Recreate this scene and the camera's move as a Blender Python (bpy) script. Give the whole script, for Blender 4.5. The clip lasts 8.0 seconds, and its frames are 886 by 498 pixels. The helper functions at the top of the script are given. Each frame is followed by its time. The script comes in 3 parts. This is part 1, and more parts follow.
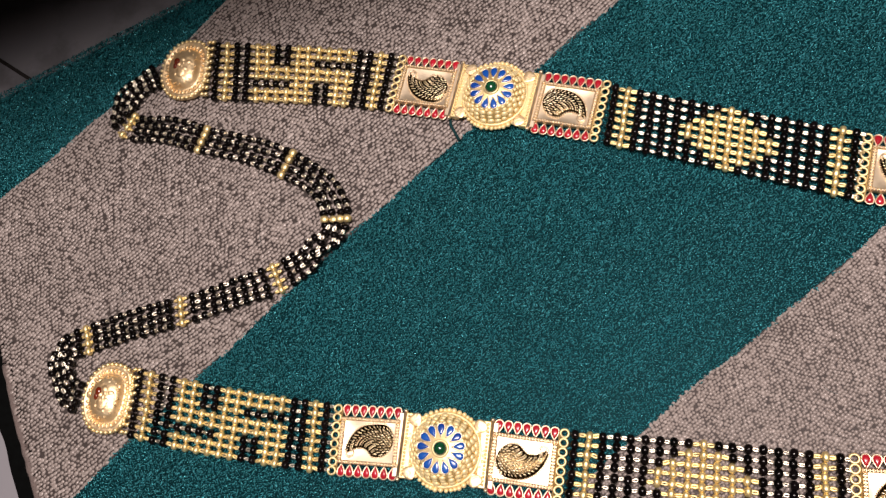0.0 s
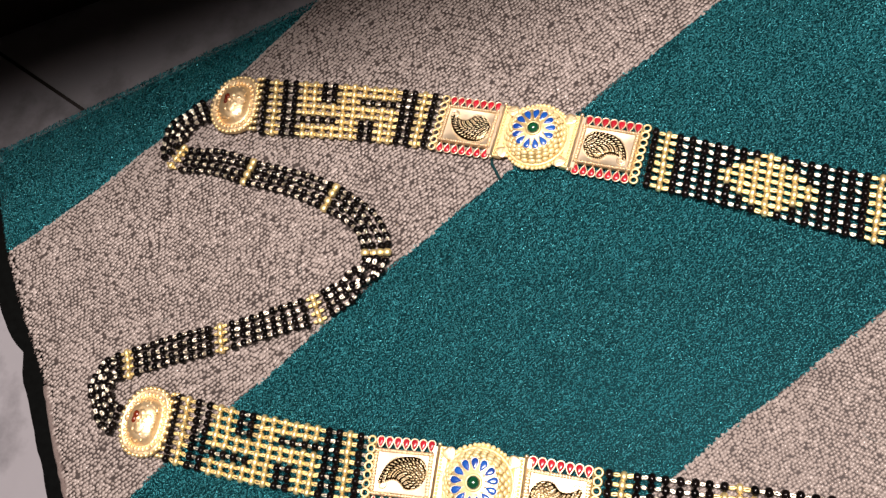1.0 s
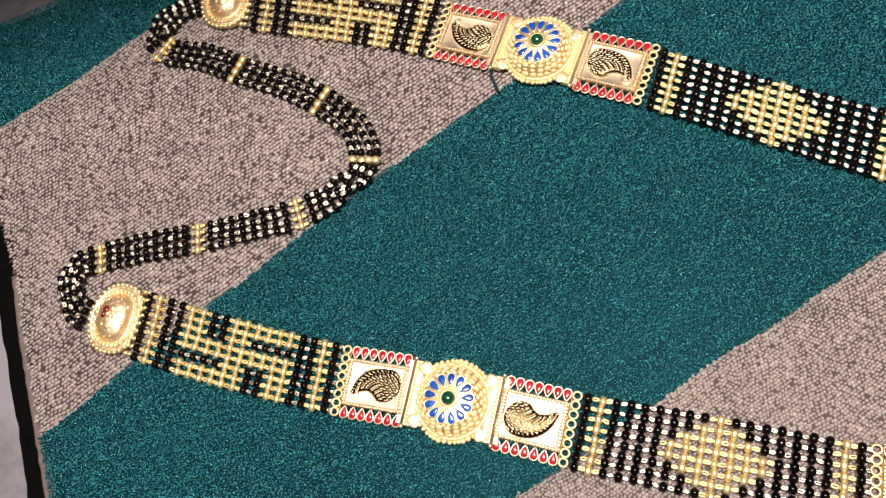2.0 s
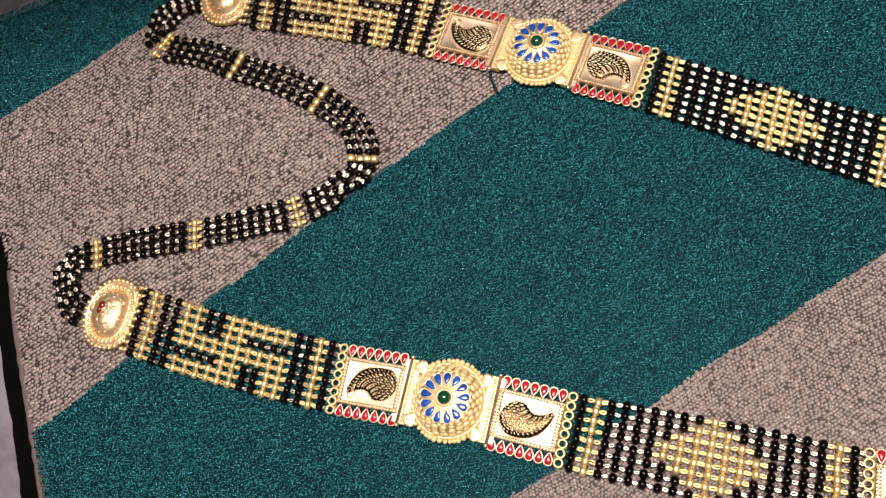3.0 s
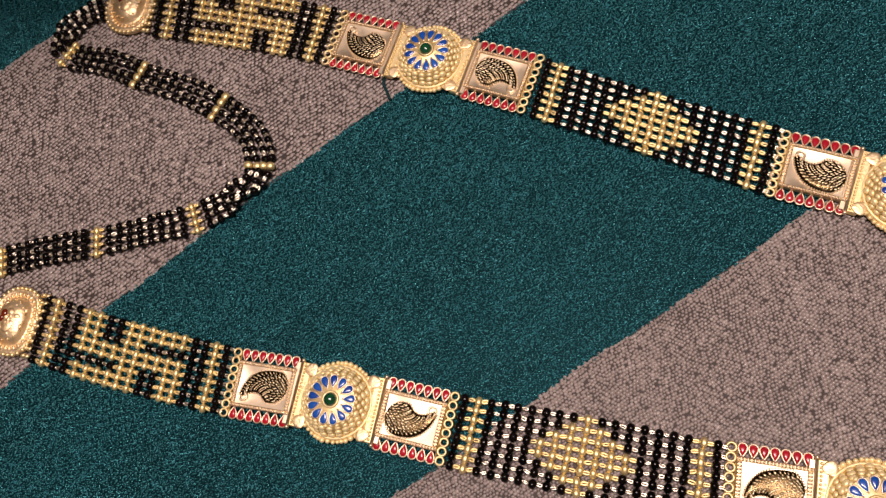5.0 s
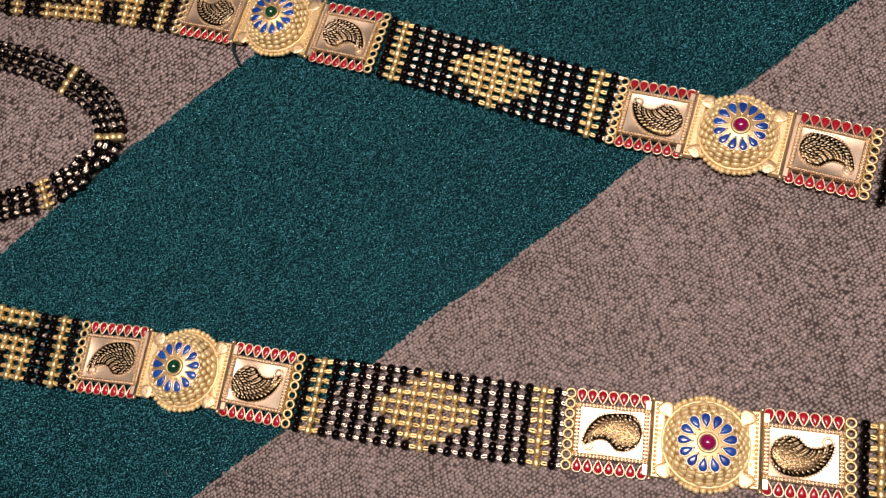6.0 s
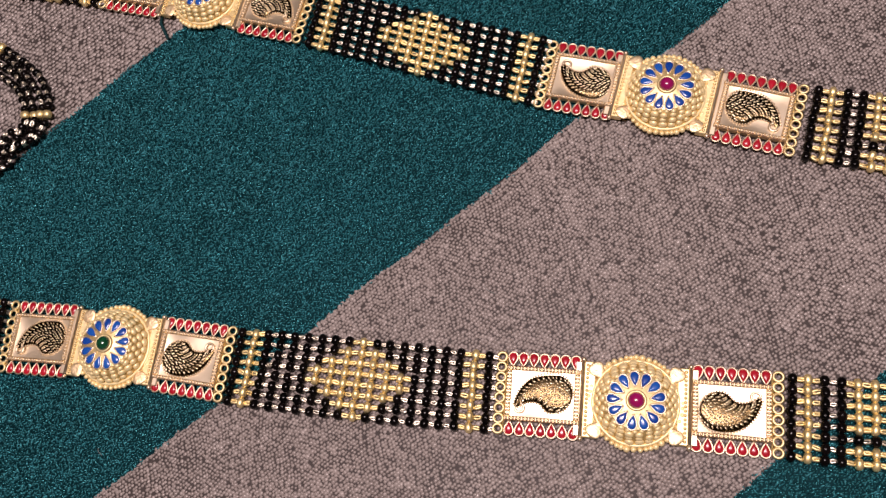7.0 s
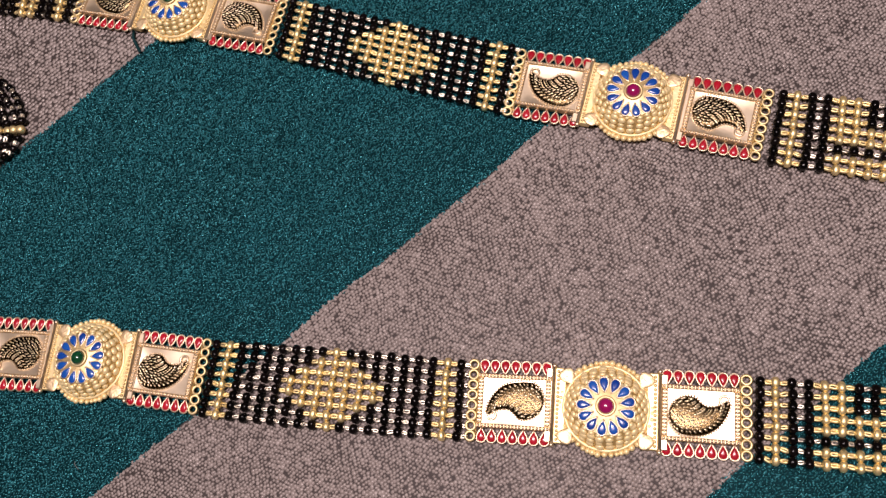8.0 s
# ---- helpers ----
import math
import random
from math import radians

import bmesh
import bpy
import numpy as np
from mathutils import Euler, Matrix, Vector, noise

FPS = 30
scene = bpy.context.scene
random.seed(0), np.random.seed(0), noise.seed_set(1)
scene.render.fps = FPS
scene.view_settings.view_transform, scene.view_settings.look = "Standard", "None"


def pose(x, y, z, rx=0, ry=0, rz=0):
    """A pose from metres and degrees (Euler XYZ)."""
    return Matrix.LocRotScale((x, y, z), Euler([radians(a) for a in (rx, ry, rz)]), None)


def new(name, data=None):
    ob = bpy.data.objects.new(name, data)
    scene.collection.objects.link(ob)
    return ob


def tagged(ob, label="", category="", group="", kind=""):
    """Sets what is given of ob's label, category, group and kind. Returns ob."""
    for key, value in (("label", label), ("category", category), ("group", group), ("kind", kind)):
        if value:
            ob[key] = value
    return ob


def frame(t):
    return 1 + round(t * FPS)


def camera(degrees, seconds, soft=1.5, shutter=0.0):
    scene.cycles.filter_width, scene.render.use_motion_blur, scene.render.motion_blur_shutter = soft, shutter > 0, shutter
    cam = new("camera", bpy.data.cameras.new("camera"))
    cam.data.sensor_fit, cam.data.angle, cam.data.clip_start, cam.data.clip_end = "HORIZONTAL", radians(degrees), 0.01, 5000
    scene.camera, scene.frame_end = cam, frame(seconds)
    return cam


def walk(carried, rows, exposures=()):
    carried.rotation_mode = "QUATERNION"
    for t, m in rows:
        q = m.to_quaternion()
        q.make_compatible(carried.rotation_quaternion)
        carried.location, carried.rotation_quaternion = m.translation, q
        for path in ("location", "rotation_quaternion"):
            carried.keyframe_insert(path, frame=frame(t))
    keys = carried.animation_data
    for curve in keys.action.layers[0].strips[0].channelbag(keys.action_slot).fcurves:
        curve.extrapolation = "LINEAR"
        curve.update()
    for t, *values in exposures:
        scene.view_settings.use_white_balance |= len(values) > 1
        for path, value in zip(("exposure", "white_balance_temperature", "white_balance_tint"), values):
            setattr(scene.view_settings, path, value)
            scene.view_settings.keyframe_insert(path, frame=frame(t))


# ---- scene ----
# a long bead-and-gold necklace laid out on a striped rug, seen from a hand's distance
PATH = [
    (0, pose(0.0190, -0.0887, 0.3424, 16.594, 13.899, 12.780)),
    (0.5, pose(0.0130, -0.0991, 0.3517, 19.988, 15.197, 14.686)),
    (1, pose(0.0162, -0.0975, 0.3465, 20.544, 14.889, 15.183)),
    (1.5, pose(0.0142, -0.1052, 0.3372, 20.558, 14.297, 16.648)),
    (2, pose(0.0163, -0.1078, 0.3286, 18.078, 13.048, 18.852)),
    (3.5, pose(0.0135, -0.1105, 0.3307, 18.204, 11.948, 19.367)),
    (4, pose(0.0221, -0.1136, 0.3321, 17.943, 11.338, 19.185)),
    (4.2, pose(0.0235, -0.1149, 0.3330, 18.214, 11.261, 19.139)),
    (5.3, pose(0.0660, -0.0882, 0.3300, 17.054, 11.742, 17.780)),
    (5.5, pose(0.0752, -0.0893, 0.3262, 17.422, 11.255, 17.313)),
    (6, pose(0.1024, -0.0941, 0.3135, 16.986, 10.750, 15.567)),
    (6.5, pose(0.1139, -0.0944, 0.3057, 16.493, 10.153, 14.056)),
    (7, pose(0.1211, -0.0978, 0.3052, 16.161, 9.895, 13.755)),
    (7.5, pose(0.1282, -0.0931, 0.3068, 16.088, 9.921, 13.107)),
    (8, pose(0.1296, -0.0931, 0.3065, 15.972, 9.893, 12.700)),
]
EXPOSURES = [(0.0, -0.01, 6900, 17), (0.4, 0.47, 6950, 15), (1.0, 0.5, 6950, 15), (1.5, 0.55, 6950, 15), (2.0, 0.42, 7000, 16), (3.5, 0.02, 7100, 20.5), (4.2, 0.0, 7100, 21.5), (5.5, -0.52, 7550, 28.5), (6.2, -0.42, 7130, 27.5), (8.0, -0.28, 6800, 26)]

cam = camera(54.0, 8.0, soft=1.35)
walk(cam, PATH, exposures=EXPOSURES)

# ---------------------------------------------------------------- light
world = bpy.data.worlds.new("room_air")
scene.world = world
world.use_nodes = True
world.node_tree.nodes["Background"].inputs[0].default_value = (0.9, 0.87, 0.85, 1)
world.node_tree.nodes["Background"].inputs[1].default_value = 0.02

# added area light, no fixture known; placed for falloff and plate highlights
LAMP_Z = 1.3
lamp_data = bpy.data.lights.new("unseen_key_light", "AREA")
lamp_data.shape, lamp_data.size, lamp_data.size_y = "RECTANGLE", 0.56, 0.14
lamp_data.energy, lamp_data.color = 23.0, (1.0, 0.905, 0.87)
lamp = new("unseen_key_light", lamp_data)
lamp.matrix_world = pose(0.05, -0.06, LAMP_Z, 0, 0, 6)


# ---------------------------------------------------------------- materials
class Nodes:
    """A short hand for building one node material."""

    def __init__(self, name):
        self.mat = bpy.data.materials.new(name)
        self.mat.use_nodes = True
        self.tree = self.mat.node_tree
        self.bsdf = self.tree.nodes["Principled BSDF"]
        self.place = self.add("ShaderNodeTexCoord").outputs["Object"]

    def add(self, kind, **values):
        node = self.tree.nodes.new(kind)
        for key, value in values.items():
            node.inputs[key.replace("_", " ")].default_value = value
        return node

    def link(self, a, b):
        self.tree.links.new(a, b)
        return b

    def noise(self, scale, detail=3.0, rough=0.55, stretch=None, turn=0.0):
        node = self.add("ShaderNodeTexNoise", Scale=scale, Detail=detail, Roughness=rough)
        self.link(self.mapped(stretch, turn) if stretch else self.place, node.inputs["Vector"])
        return node.outputs["Fac"]

    def mapped(self, stretch, turn=0.0):
        node = self.add("ShaderNodeMapping")
        node.vector_type = "TEXTURE"
        node.inputs["Scale"].default_value = [1.0 / k for k in stretch]
        node.inputs["Rotation"].default_value = (0, 0, radians(turn))
        self.link(self.place, node.inputs["Vector"])
        return node.outputs["Vector"]

    def cells(self, scale, stretch=None, turn=0.0, jitter=1.0):
        node = self.add("ShaderNodeTexVoronoi", Scale=scale, Randomness=jitter)
        self.link(self.mapped(stretch, turn) if stretch else self.place, node.inputs["Vector"])
        return node.outputs["Distance"]

    def ramp(self, fac, stops):
        node = self.add("ShaderNodeValToRGB")
        items = node.color_ramp.elements
        while len(items) < len(stops):
            items.new(0.5)
        for item, (at, colour) in zip(items, stops):
            item.position, item.color = at, (*colour, 1) if len(colour) == 3 else colour
        self.link(fac, node.inputs["Fac"])
        return node.outputs["Color"]

    def math(self, op, a, b=None, clamp=False):
        node = self.add("ShaderNodeMath")
        node.operation, node.use_clamp = op, clamp
        for slot, value in zip(node.inputs, (a, b)):
            if value is None:
                continue
            if isinstance(value, (int, float)):
                slot.default_value = value
            else:
                self.link(value, slot)
        return node.outputs[0]

    def mix(self, fac, a, b, kind="MIX"):
        node = self.add("ShaderNodeMix")
        node.data_type, node.blend_type = "RGBA", kind
        for slot, value in ((node.inputs[0], fac), (node.inputs[6], a), (node.inputs[7], b)):
            if isinstance(value, (int, float)):
                slot.default_value = value
            elif isinstance(value, tuple):
                slot.default_value = (*value, 1)
            else:
                self.link(value, slot)
        return node.outputs[2]

    def bump(self, height, depth, strength=1.0, after=None):
        node = self.add("ShaderNodeBump", Strength=strength, Distance=depth)
        self.link(height, node.inputs["Height"])
        if after:
            self.link(after, node.inputs["Normal"])
        return node.outputs["Normal"]

    def done(self, colour, rough, metal=0.0, normal=None, **more):
        for name, value in (("Base Color", colour), ("Roughness", rough), ("Metallic", metal), ("Normal", normal)):
            if value is None:
                continue
            slot = self.bsdf.inputs[name]
            if isinstance(value, (int, float)):
                slot.default_value = value
            elif isinstance(value, tuple):
                slot.default_value = (*value, 1)
            else:
                self.link(value, slot)
        for key, value in more.items():
            self.bsdf.inputs[key.replace("_", " ")].default_value = value
        return self.mat


def metal_material(name, light, dark, rough, grain=900.0, depth=0.00008, spread=0.12, metal=1.0):
    n = Nodes(name)
    wear = n.noise(160.0, 4.0)
    fine = n.noise(grain, 3.0)
    colour = n.ramp(wear, [(0.32, dark), (0.68, light)])
    gloss = n.math("ADD", n.math("MULTIPLY", fine, spread), rough - spread / 2)
    return n.done(colour, gloss, metal, n.bump(fine, depth))


def enamel_material(name, light, dark, coat=0.6, gloss=0.16):
    n = Nodes(name)
    info = n.add("ShaderNodeObjectInfo")
    blot = n.noise(420.0, 2.0)
    colour = n.ramp(n.math("ADD", n.math("MULTIPLY", blot, 0.6), n.math("MULTIPLY", info.outputs["Random"], 0.4)), [(0.25, dark), (0.75, light)])
    return n.done(colour, gloss, 0.0, n.bump(n.noise(700.0, 2.0), 0.00006), Coat_Weight=coat, Coat_Roughness=0.2, Specular_IOR_Level=0.5 if coat else 0.2)


def pile_material(name, stops, nap_shine, patchy, gloss, tint, shine, glint=None, ior=1.5):
    """Pile yarn: each tuft has its own tone, with painted nap sheen in slow streaks, and patches over many tufts."""
    n = Nodes(name)
    tuft = n.add("ShaderNodeNewGeometry").outputs["Random Per Island"]
    colour = n.ramp(tuft, stops)
    nap = n.noise(70.0, 4.0, 0.6, (1.0, 0.16, 1.0), -38.0)
    colour = n.mix(n.ramp(nap, [(0.44, (0, 0, 0)), (0.66, (0.85, 0.85, 0.85))]), colour, n.mix(0.75, colour, nap_shine))
    colour = n.mix(n.ramp(n.noise(55.0, 4.0, 0.65), [(0.4, (0, 0, 0)), (0.68, (0.4, 0.4, 0.4))]), colour, n.mix(0.6, colour, patchy))
    if glint:
        # lamp glints painted into the colour as small clustered dashes
        hairs = n.noise(600.0, 2.0, 0.6, (1.0, 0.4, 1.0), -38.0)
        where = n.math("MULTIPLY", n.ramp(hairs, [(0.54, (0, 0, 0)), (0.64, (1, 1, 1))]), n.ramp(n.noise(16.0, 3.0), [(0.36, (0.12, 0.12, 0.12)), (0.62, (1, 1, 1))]))
        colour = n.mix(where, colour, glint)
    normal = n.bump(n.noise(2400.0, 2.0), 0.00004, 0.6)
    sheen = n.math("ADD", n.math("MULTIPLY", n.math("FRACT", n.math("MULTIPLY", tuft, 37.0)), 0.2), gloss - 0.13)
    mat = n.done(colour, sheen, 0.0, normal, Specular_IOR_Level=shine, IOR=ior)
    n.bsdf.inputs["Specular Tint"].default_value = (*tint, 1)
    return mat


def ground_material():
    """The woven ground under the pile, in the same stripes, darkened to paint shade between tufts."""
    n = Nodes("shaded_ground")
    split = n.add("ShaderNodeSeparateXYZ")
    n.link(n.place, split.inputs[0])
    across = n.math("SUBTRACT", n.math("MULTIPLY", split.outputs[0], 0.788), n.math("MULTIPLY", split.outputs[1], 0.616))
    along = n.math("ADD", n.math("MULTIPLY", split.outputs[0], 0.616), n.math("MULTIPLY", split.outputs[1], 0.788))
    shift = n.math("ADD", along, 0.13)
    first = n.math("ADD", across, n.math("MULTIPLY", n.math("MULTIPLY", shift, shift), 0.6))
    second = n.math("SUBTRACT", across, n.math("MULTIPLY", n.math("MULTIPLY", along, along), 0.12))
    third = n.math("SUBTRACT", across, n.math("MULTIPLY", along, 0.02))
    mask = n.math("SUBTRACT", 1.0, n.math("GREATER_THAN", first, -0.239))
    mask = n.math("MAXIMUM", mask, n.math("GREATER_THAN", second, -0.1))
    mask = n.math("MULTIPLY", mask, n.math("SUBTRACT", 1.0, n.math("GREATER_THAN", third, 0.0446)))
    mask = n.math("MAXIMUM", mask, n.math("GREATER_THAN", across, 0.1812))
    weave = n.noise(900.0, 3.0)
    # pile colours taken far down: painted shade in the gaps
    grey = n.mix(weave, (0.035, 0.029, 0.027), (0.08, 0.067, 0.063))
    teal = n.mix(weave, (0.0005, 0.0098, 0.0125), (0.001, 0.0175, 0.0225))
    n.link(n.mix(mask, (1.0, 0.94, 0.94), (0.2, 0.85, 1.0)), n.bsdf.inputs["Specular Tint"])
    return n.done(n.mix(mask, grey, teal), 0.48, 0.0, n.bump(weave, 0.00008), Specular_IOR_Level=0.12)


def plain_material(name, light, dark, rough, scale=30.0, depth=0.0004, metal=0.0, shine=0.3):
    n = Nodes(name)
    colour = n.mix(n.noise(scale, 5.0), dark, light)
    return n.done(colour, rough, metal, n.bump(n.noise(scale * 9, 3.0), depth), Specular_IOR_Level=shine)


def marble_material():
    n = Nodes("pale_marble")
    cloud = n.noise(7.0, 6.0, 0.6)
    vein = n.math("ABSOLUTE", n.math("SUBTRACT", n.noise(5.0, 8.0, 0.62), 0.5))
    base = n.mix(cloud, (0.2, 0.2, 0.22), (0.32, 0.32, 0.345))
    colour = n.mix(n.ramp(vein, [(0.0, (0.55, 0.55, 0.55)), (0.05, (0, 0, 0))]), base, (0.11, 0.11, 0.12))
    return n.done(colour, 0.25, 0.0, n.bump(n.noise(60.0, 3.0), 0.0002))


GOLD = metal_material("yellow_gold", (1.0, 0.86, 0.52), (0.95, 0.75, 0.37), 0.52)
PALE_GOLD = metal_material("pale_gold_plate", (0.95, 0.81, 0.6), (0.92, 0.77, 0.55), 0.42, 700.0, 0.00002, 0.1)
RAIL_GOLD = metal_material("antique_gold_rail", (0.85, 0.67, 0.42), (0.7, 0.51, 0.29), 0.48)
LINK_GOLD = metal_material("pale_link_wire", (0.98, 0.93, 0.82), (0.88, 0.79, 0.63), 0.36)
BEAD_GOLD = metal_material("gold_bead", (1.0, 0.85, 0.47), (0.94, 0.73, 0.33), 0.45, metal=0.8)
CAP_GOLD = metal_material("satin_gold_cap", (0.97, 0.79, 0.5), (0.9, 0.65, 0.35), 0.48, 260.0, 0.0006, metal=0.85)
BLACKENED = metal_material("blackened_gold", (0.13, 0.09, 0.042), (0.045, 0.03, 0.013), 0.24)
DOME_GOLD = metal_material("granulated_gold", (1.0, 0.87, 0.5), (0.98, 0.78, 0.39), 0.42, metal=0.3)
CREVICE_GOLD = metal_material("crevice_gold", (0.85, 0.62, 0.27), (0.55, 0.37, 0.13), 0.54, metal=0.6)
SCALE_GOLD = metal_material("antique_gold_scale", (0.98, 0.86, 0.62), (0.85, 0.68, 0.42), 0.34)
BEAD_BLACK = enamel_material("black_glass", (0.006, 0.004, 0.004), (0.0015, 0.0015, 0.0015), 0.0)
RED = enamel_material("red_enamel", (0.52, 0.014, 0.032), (0.34, 0.007, 0.017), 0.6, 0.28)
BLUE = enamel_material("blue_enamel", (0.006, 0.11, 0.48), (0.002, 0.04, 0.28), 0.8, 0.26)
GREEN = enamel_material("green_stone", (0.006, 0.13, 0.05), (0.002, 0.05, 0.02), 1.0)
MAGENTA = enamel_material("magenta_stone", (0.4, 0.012, 0.13), (0.2, 0.004, 0.05), 1.0)
RUST = enamel_material("rust_enamel", (0.17, 0.022, 0.006), (0.09, 0.012, 0.004))
# the lightest tuft stops are glints put into the pile colour
TEAL_PILE = pile_material("teal_pile", [(0.0, (0.0003, 0.005, 0.0064)), (0.3, (0.0005, 0.0098, 0.0126)), (0.78, (0.0009, 0.0152, 0.0195)), (0.88, (0.004, 0.054, 0.067)), (0.96, (0.035, 0.17, 0.2))], (0.0018, 0.042, 0.053), (0.0006, 0.014, 0.018), 0.37, (0.13, 0.82, 0.92), 1.0, (0.01, 0.09, 0.112), 1.78)
GREY_PILE = pile_material("grey_pile", [(0.0, (0.205, 0.177, 0.163)), (0.15, (0.277, 0.24, 0.221)), (0.85, (0.315, 0.275, 0.254)), (1.0, (0.42, 0.372, 0.346))], (0.345, 0.3, 0.277), (0.21, 0.181, 0.167), 0.46, (1.0, 0.94, 0.92), 0.7, None, 1.6)
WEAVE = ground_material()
THREAD = plain_material("dark_thread", (0.03, 0.024, 0.018), (0.01, 0.008, 0.006), 0.7, 400.0)
FELT = plain_material("black_felt", (0.005, 0.006, 0.006), (0.002, 0.002, 0.002), 0.95, 300.0, shine=0.02)
MARBLE = marble_material()
GROUT = plain_material("dark_grout", (0.05, 0.045, 0.042), (0.02, 0.018, 0.017), 0.9, 200.0, shine=0.05)
PLASTER = plain_material("taupe_plaster", (0.2, 0.175, 0.155), (0.16, 0.14, 0.122), 0.85, 12.0)
CEILING = plain_material("grey_plaster", (0.26, 0.25, 0.235), (0.22, 0.21, 0.197), 0.9, 12.0)
DARK_WOOD = plain_material("dark_wood", (0.022, 0.014, 0.012), (0.008, 0.006, 0.006), 0.7, 24.0, shine=0.1)
LINT = plain_material("pale_lint", (0.5, 0.52, 0.5), (0.3, 0.33, 0.33), 0.9, 500.0)
TEAL_YARN = plain_material("teal_yarn", (0.004, 0.06, 0.068), (0.002, 0.03, 0.034), 0.95, 800.0)
GREY_YARN = plain_material("grey_yarn", (0.26, 0.21, 0.195), (0.15, 0.12, 0.11), 0.95, 800.0)


# ---------------------------------------------------------------- mesh helpers
MM = 0.001


def mesh_of(name, verts, faces, material, smooth=True):
    me = bpy.data.meshes.new(name)
    me.from_pydata([tuple(v) for v in verts], [], faces)
    me.materials.append(material)
    if smooth:
        me.shade_smooth()
    me.update()
    return me


def joined(pieces):
    verts, faces = [], []
    for vs, fs in pieces:
        base = len(verts)
        verts.extend(vs)
        faces.extend(tuple(i + base for i in f) for f in fs)
    return verts, faces


def moved(piece, m):
    return [m @ Vector(v) for v in piece[0]], piece[1]


def ball(rx, ry, rz, seg=10, rings=6):
    verts, faces = [Vector((0, 0, rz))], []
    for i in range(1, rings):
        a = math.pi * i / rings
        for j in range(seg):
            b = 2 * math.pi * j / seg
            verts.append(Vector((rx * math.sin(a) * math.cos(b), ry * math.sin(a) * math.sin(b), rz * math.cos(a))))
    verts.append(Vector((0, 0, -rz)))
    last = len(verts) - 1
    for j in range(seg):
        k = (j + 1) % seg
        faces.append((0, 1 + j, 1 + k))
        for i in range(rings - 2):
            a = 1 + i * seg
            faces.append((a + j, a + seg + j, a + seg + k, a + k))
        a = 1 + (rings - 2) * seg
        faces.append((a + j, last, a + k))
    return verts, faces


def tube(points, radius, sides=6, closed=False):
    points = [Vector(p) for p in points]
    count = len(points)
    verts, faces = [], []
    for i, p in enumerate(points):
        a = points[(i - 1) % count] if closed or i else p
        b = points[(i + 1) % count] if closed or i < count - 1 else p
        along = (b - a).normalized()
        side = along.cross(Vector((0, 0, 1)))
        side = side.normalized() if side.length > 1e-6 else Vector((1, 0, 0))
        up = side.cross(along)
        for k in range(sides):
            c = 2 * math.pi * k / sides
            verts.append(p + radius * (math.cos(c) * side + math.sin(c) * up))
    for i in range(count if closed else count - 1):
        j = (i + 1) % count
        for k in range(sides):
            l = (k + 1) % sides
            faces.append((i * sides + k, j * sides + k, j * sides + l, i * sides + l))
    if not closed:
        faces.append(tuple(range(sides)))
        faces.append(tuple(range((count - 1) * sides, count * sides)))
    return verts, faces


def ellipse(a, b, count, z=0.0):
    return [Vector((a * math.cos(2 * math.pi * i / count), b * math.sin(2 * math.pi * i / count), z)) for i in range(count)]


def outline_solid(outlines, cap=True):
    """Loops of equal length, from the lowest to the highest, skinned into one solid."""
    count = len(outlines[0])
    verts = [v for loop in outlines for v in loop]
    faces = []
    for i in range(len(outlines) - 1):
        for j in range(count):
            k = (j + 1) % count
            faces.append((i * count + j, i * count + k, (i + 1) * count + k, (i + 1) * count + j))
    faces.append(tuple(reversed(range(count))))
    if cap:
        faces.append(tuple(range((len(outlines) - 1) * count, len(outlines) * count)))
    return verts, faces


def teardrop(length, width, count=18):
    """A drop in the plane: its point at the origin, its round end at +y."""
    loop = []
    for i in range(count):
        a = 2 * math.pi * i / count
        s = 0.5 - 0.5 * math.cos(a)
        loop.append(Vector((-width * 0.5 * math.sin(a) * s ** 0.62 * 1.12, length * s, 0)))
    return loop


def domed(loop, height, low=0.0):
    middle = sum(loop, Vector()) / len(loop)
    outs = []
    for shrink, z in ((1.0, low), (1.0, low + height * 0.35), (0.86, low + height * 0.7), (0.55, low + height * 0.95), (0.2, low + height)):
        outs.append([middle + (v - middle) * shrink + Vector((0, 0, z)) for v in loop])
    return outline_solid(outs)


def slab(w, h, low, high, bevel, corner=0.12):
    """A plate with chamfered upper edges."""
    def rect(a, b, z):
        c = min(a, b) * corner
        return [Vector(p) for p in ((-a + c, -b, z), (a - c, -b, z), (a, -b + c, z), (a, b - c, z), (a - c, b, z), (-a + c, b, z), (-a, b - c, z), (-a, -b + c, z))]
    return outline_solid([rect(w / 2, h / 2, low), rect(w / 2, h / 2, high - bevel), rect(w / 2 - bevel, h / 2 - bevel, high)])


def linked(name, me, parent=None, m=None, label=""):
    ob = new(name, me)
    ob.parent = parent
    if m is not None:
        ob.matrix_basis = m
    return tagged(ob, label)


def part(name, pieces, material, parent, label="", m=None, smooth=True):
    verts, faces = joined(pieces)
    return linked(name, mesh_of(name, verts, faces, material, smooth), parent, m, label)


# ---------------------------------------------------------------- setting
FLOOR_Z = -0.010


def box(name, lo, hi, material, label="", kind="structure", bevel=0.0, parent=None):
    bm = bmesh.new()
    bmesh.ops.create_cube(bm, size=1.0)
    for v in bm.verts:
        v.co = Vector([(l + h) / 2 + c * (h - l) for c, l, h in zip(v.co, lo, hi)])
    if bevel:
        bmesh.ops.bevel(bm, geom=bm.edges[:], offset=bevel, segments=2, affect="EDGES")
    me = bpy.data.meshes.new(name)
    bm.to_mesh(me)
    me.materials.append(material)
    ob = new(name, me)
    ob.parent = parent
    return tagged(ob, label, kind=kind)


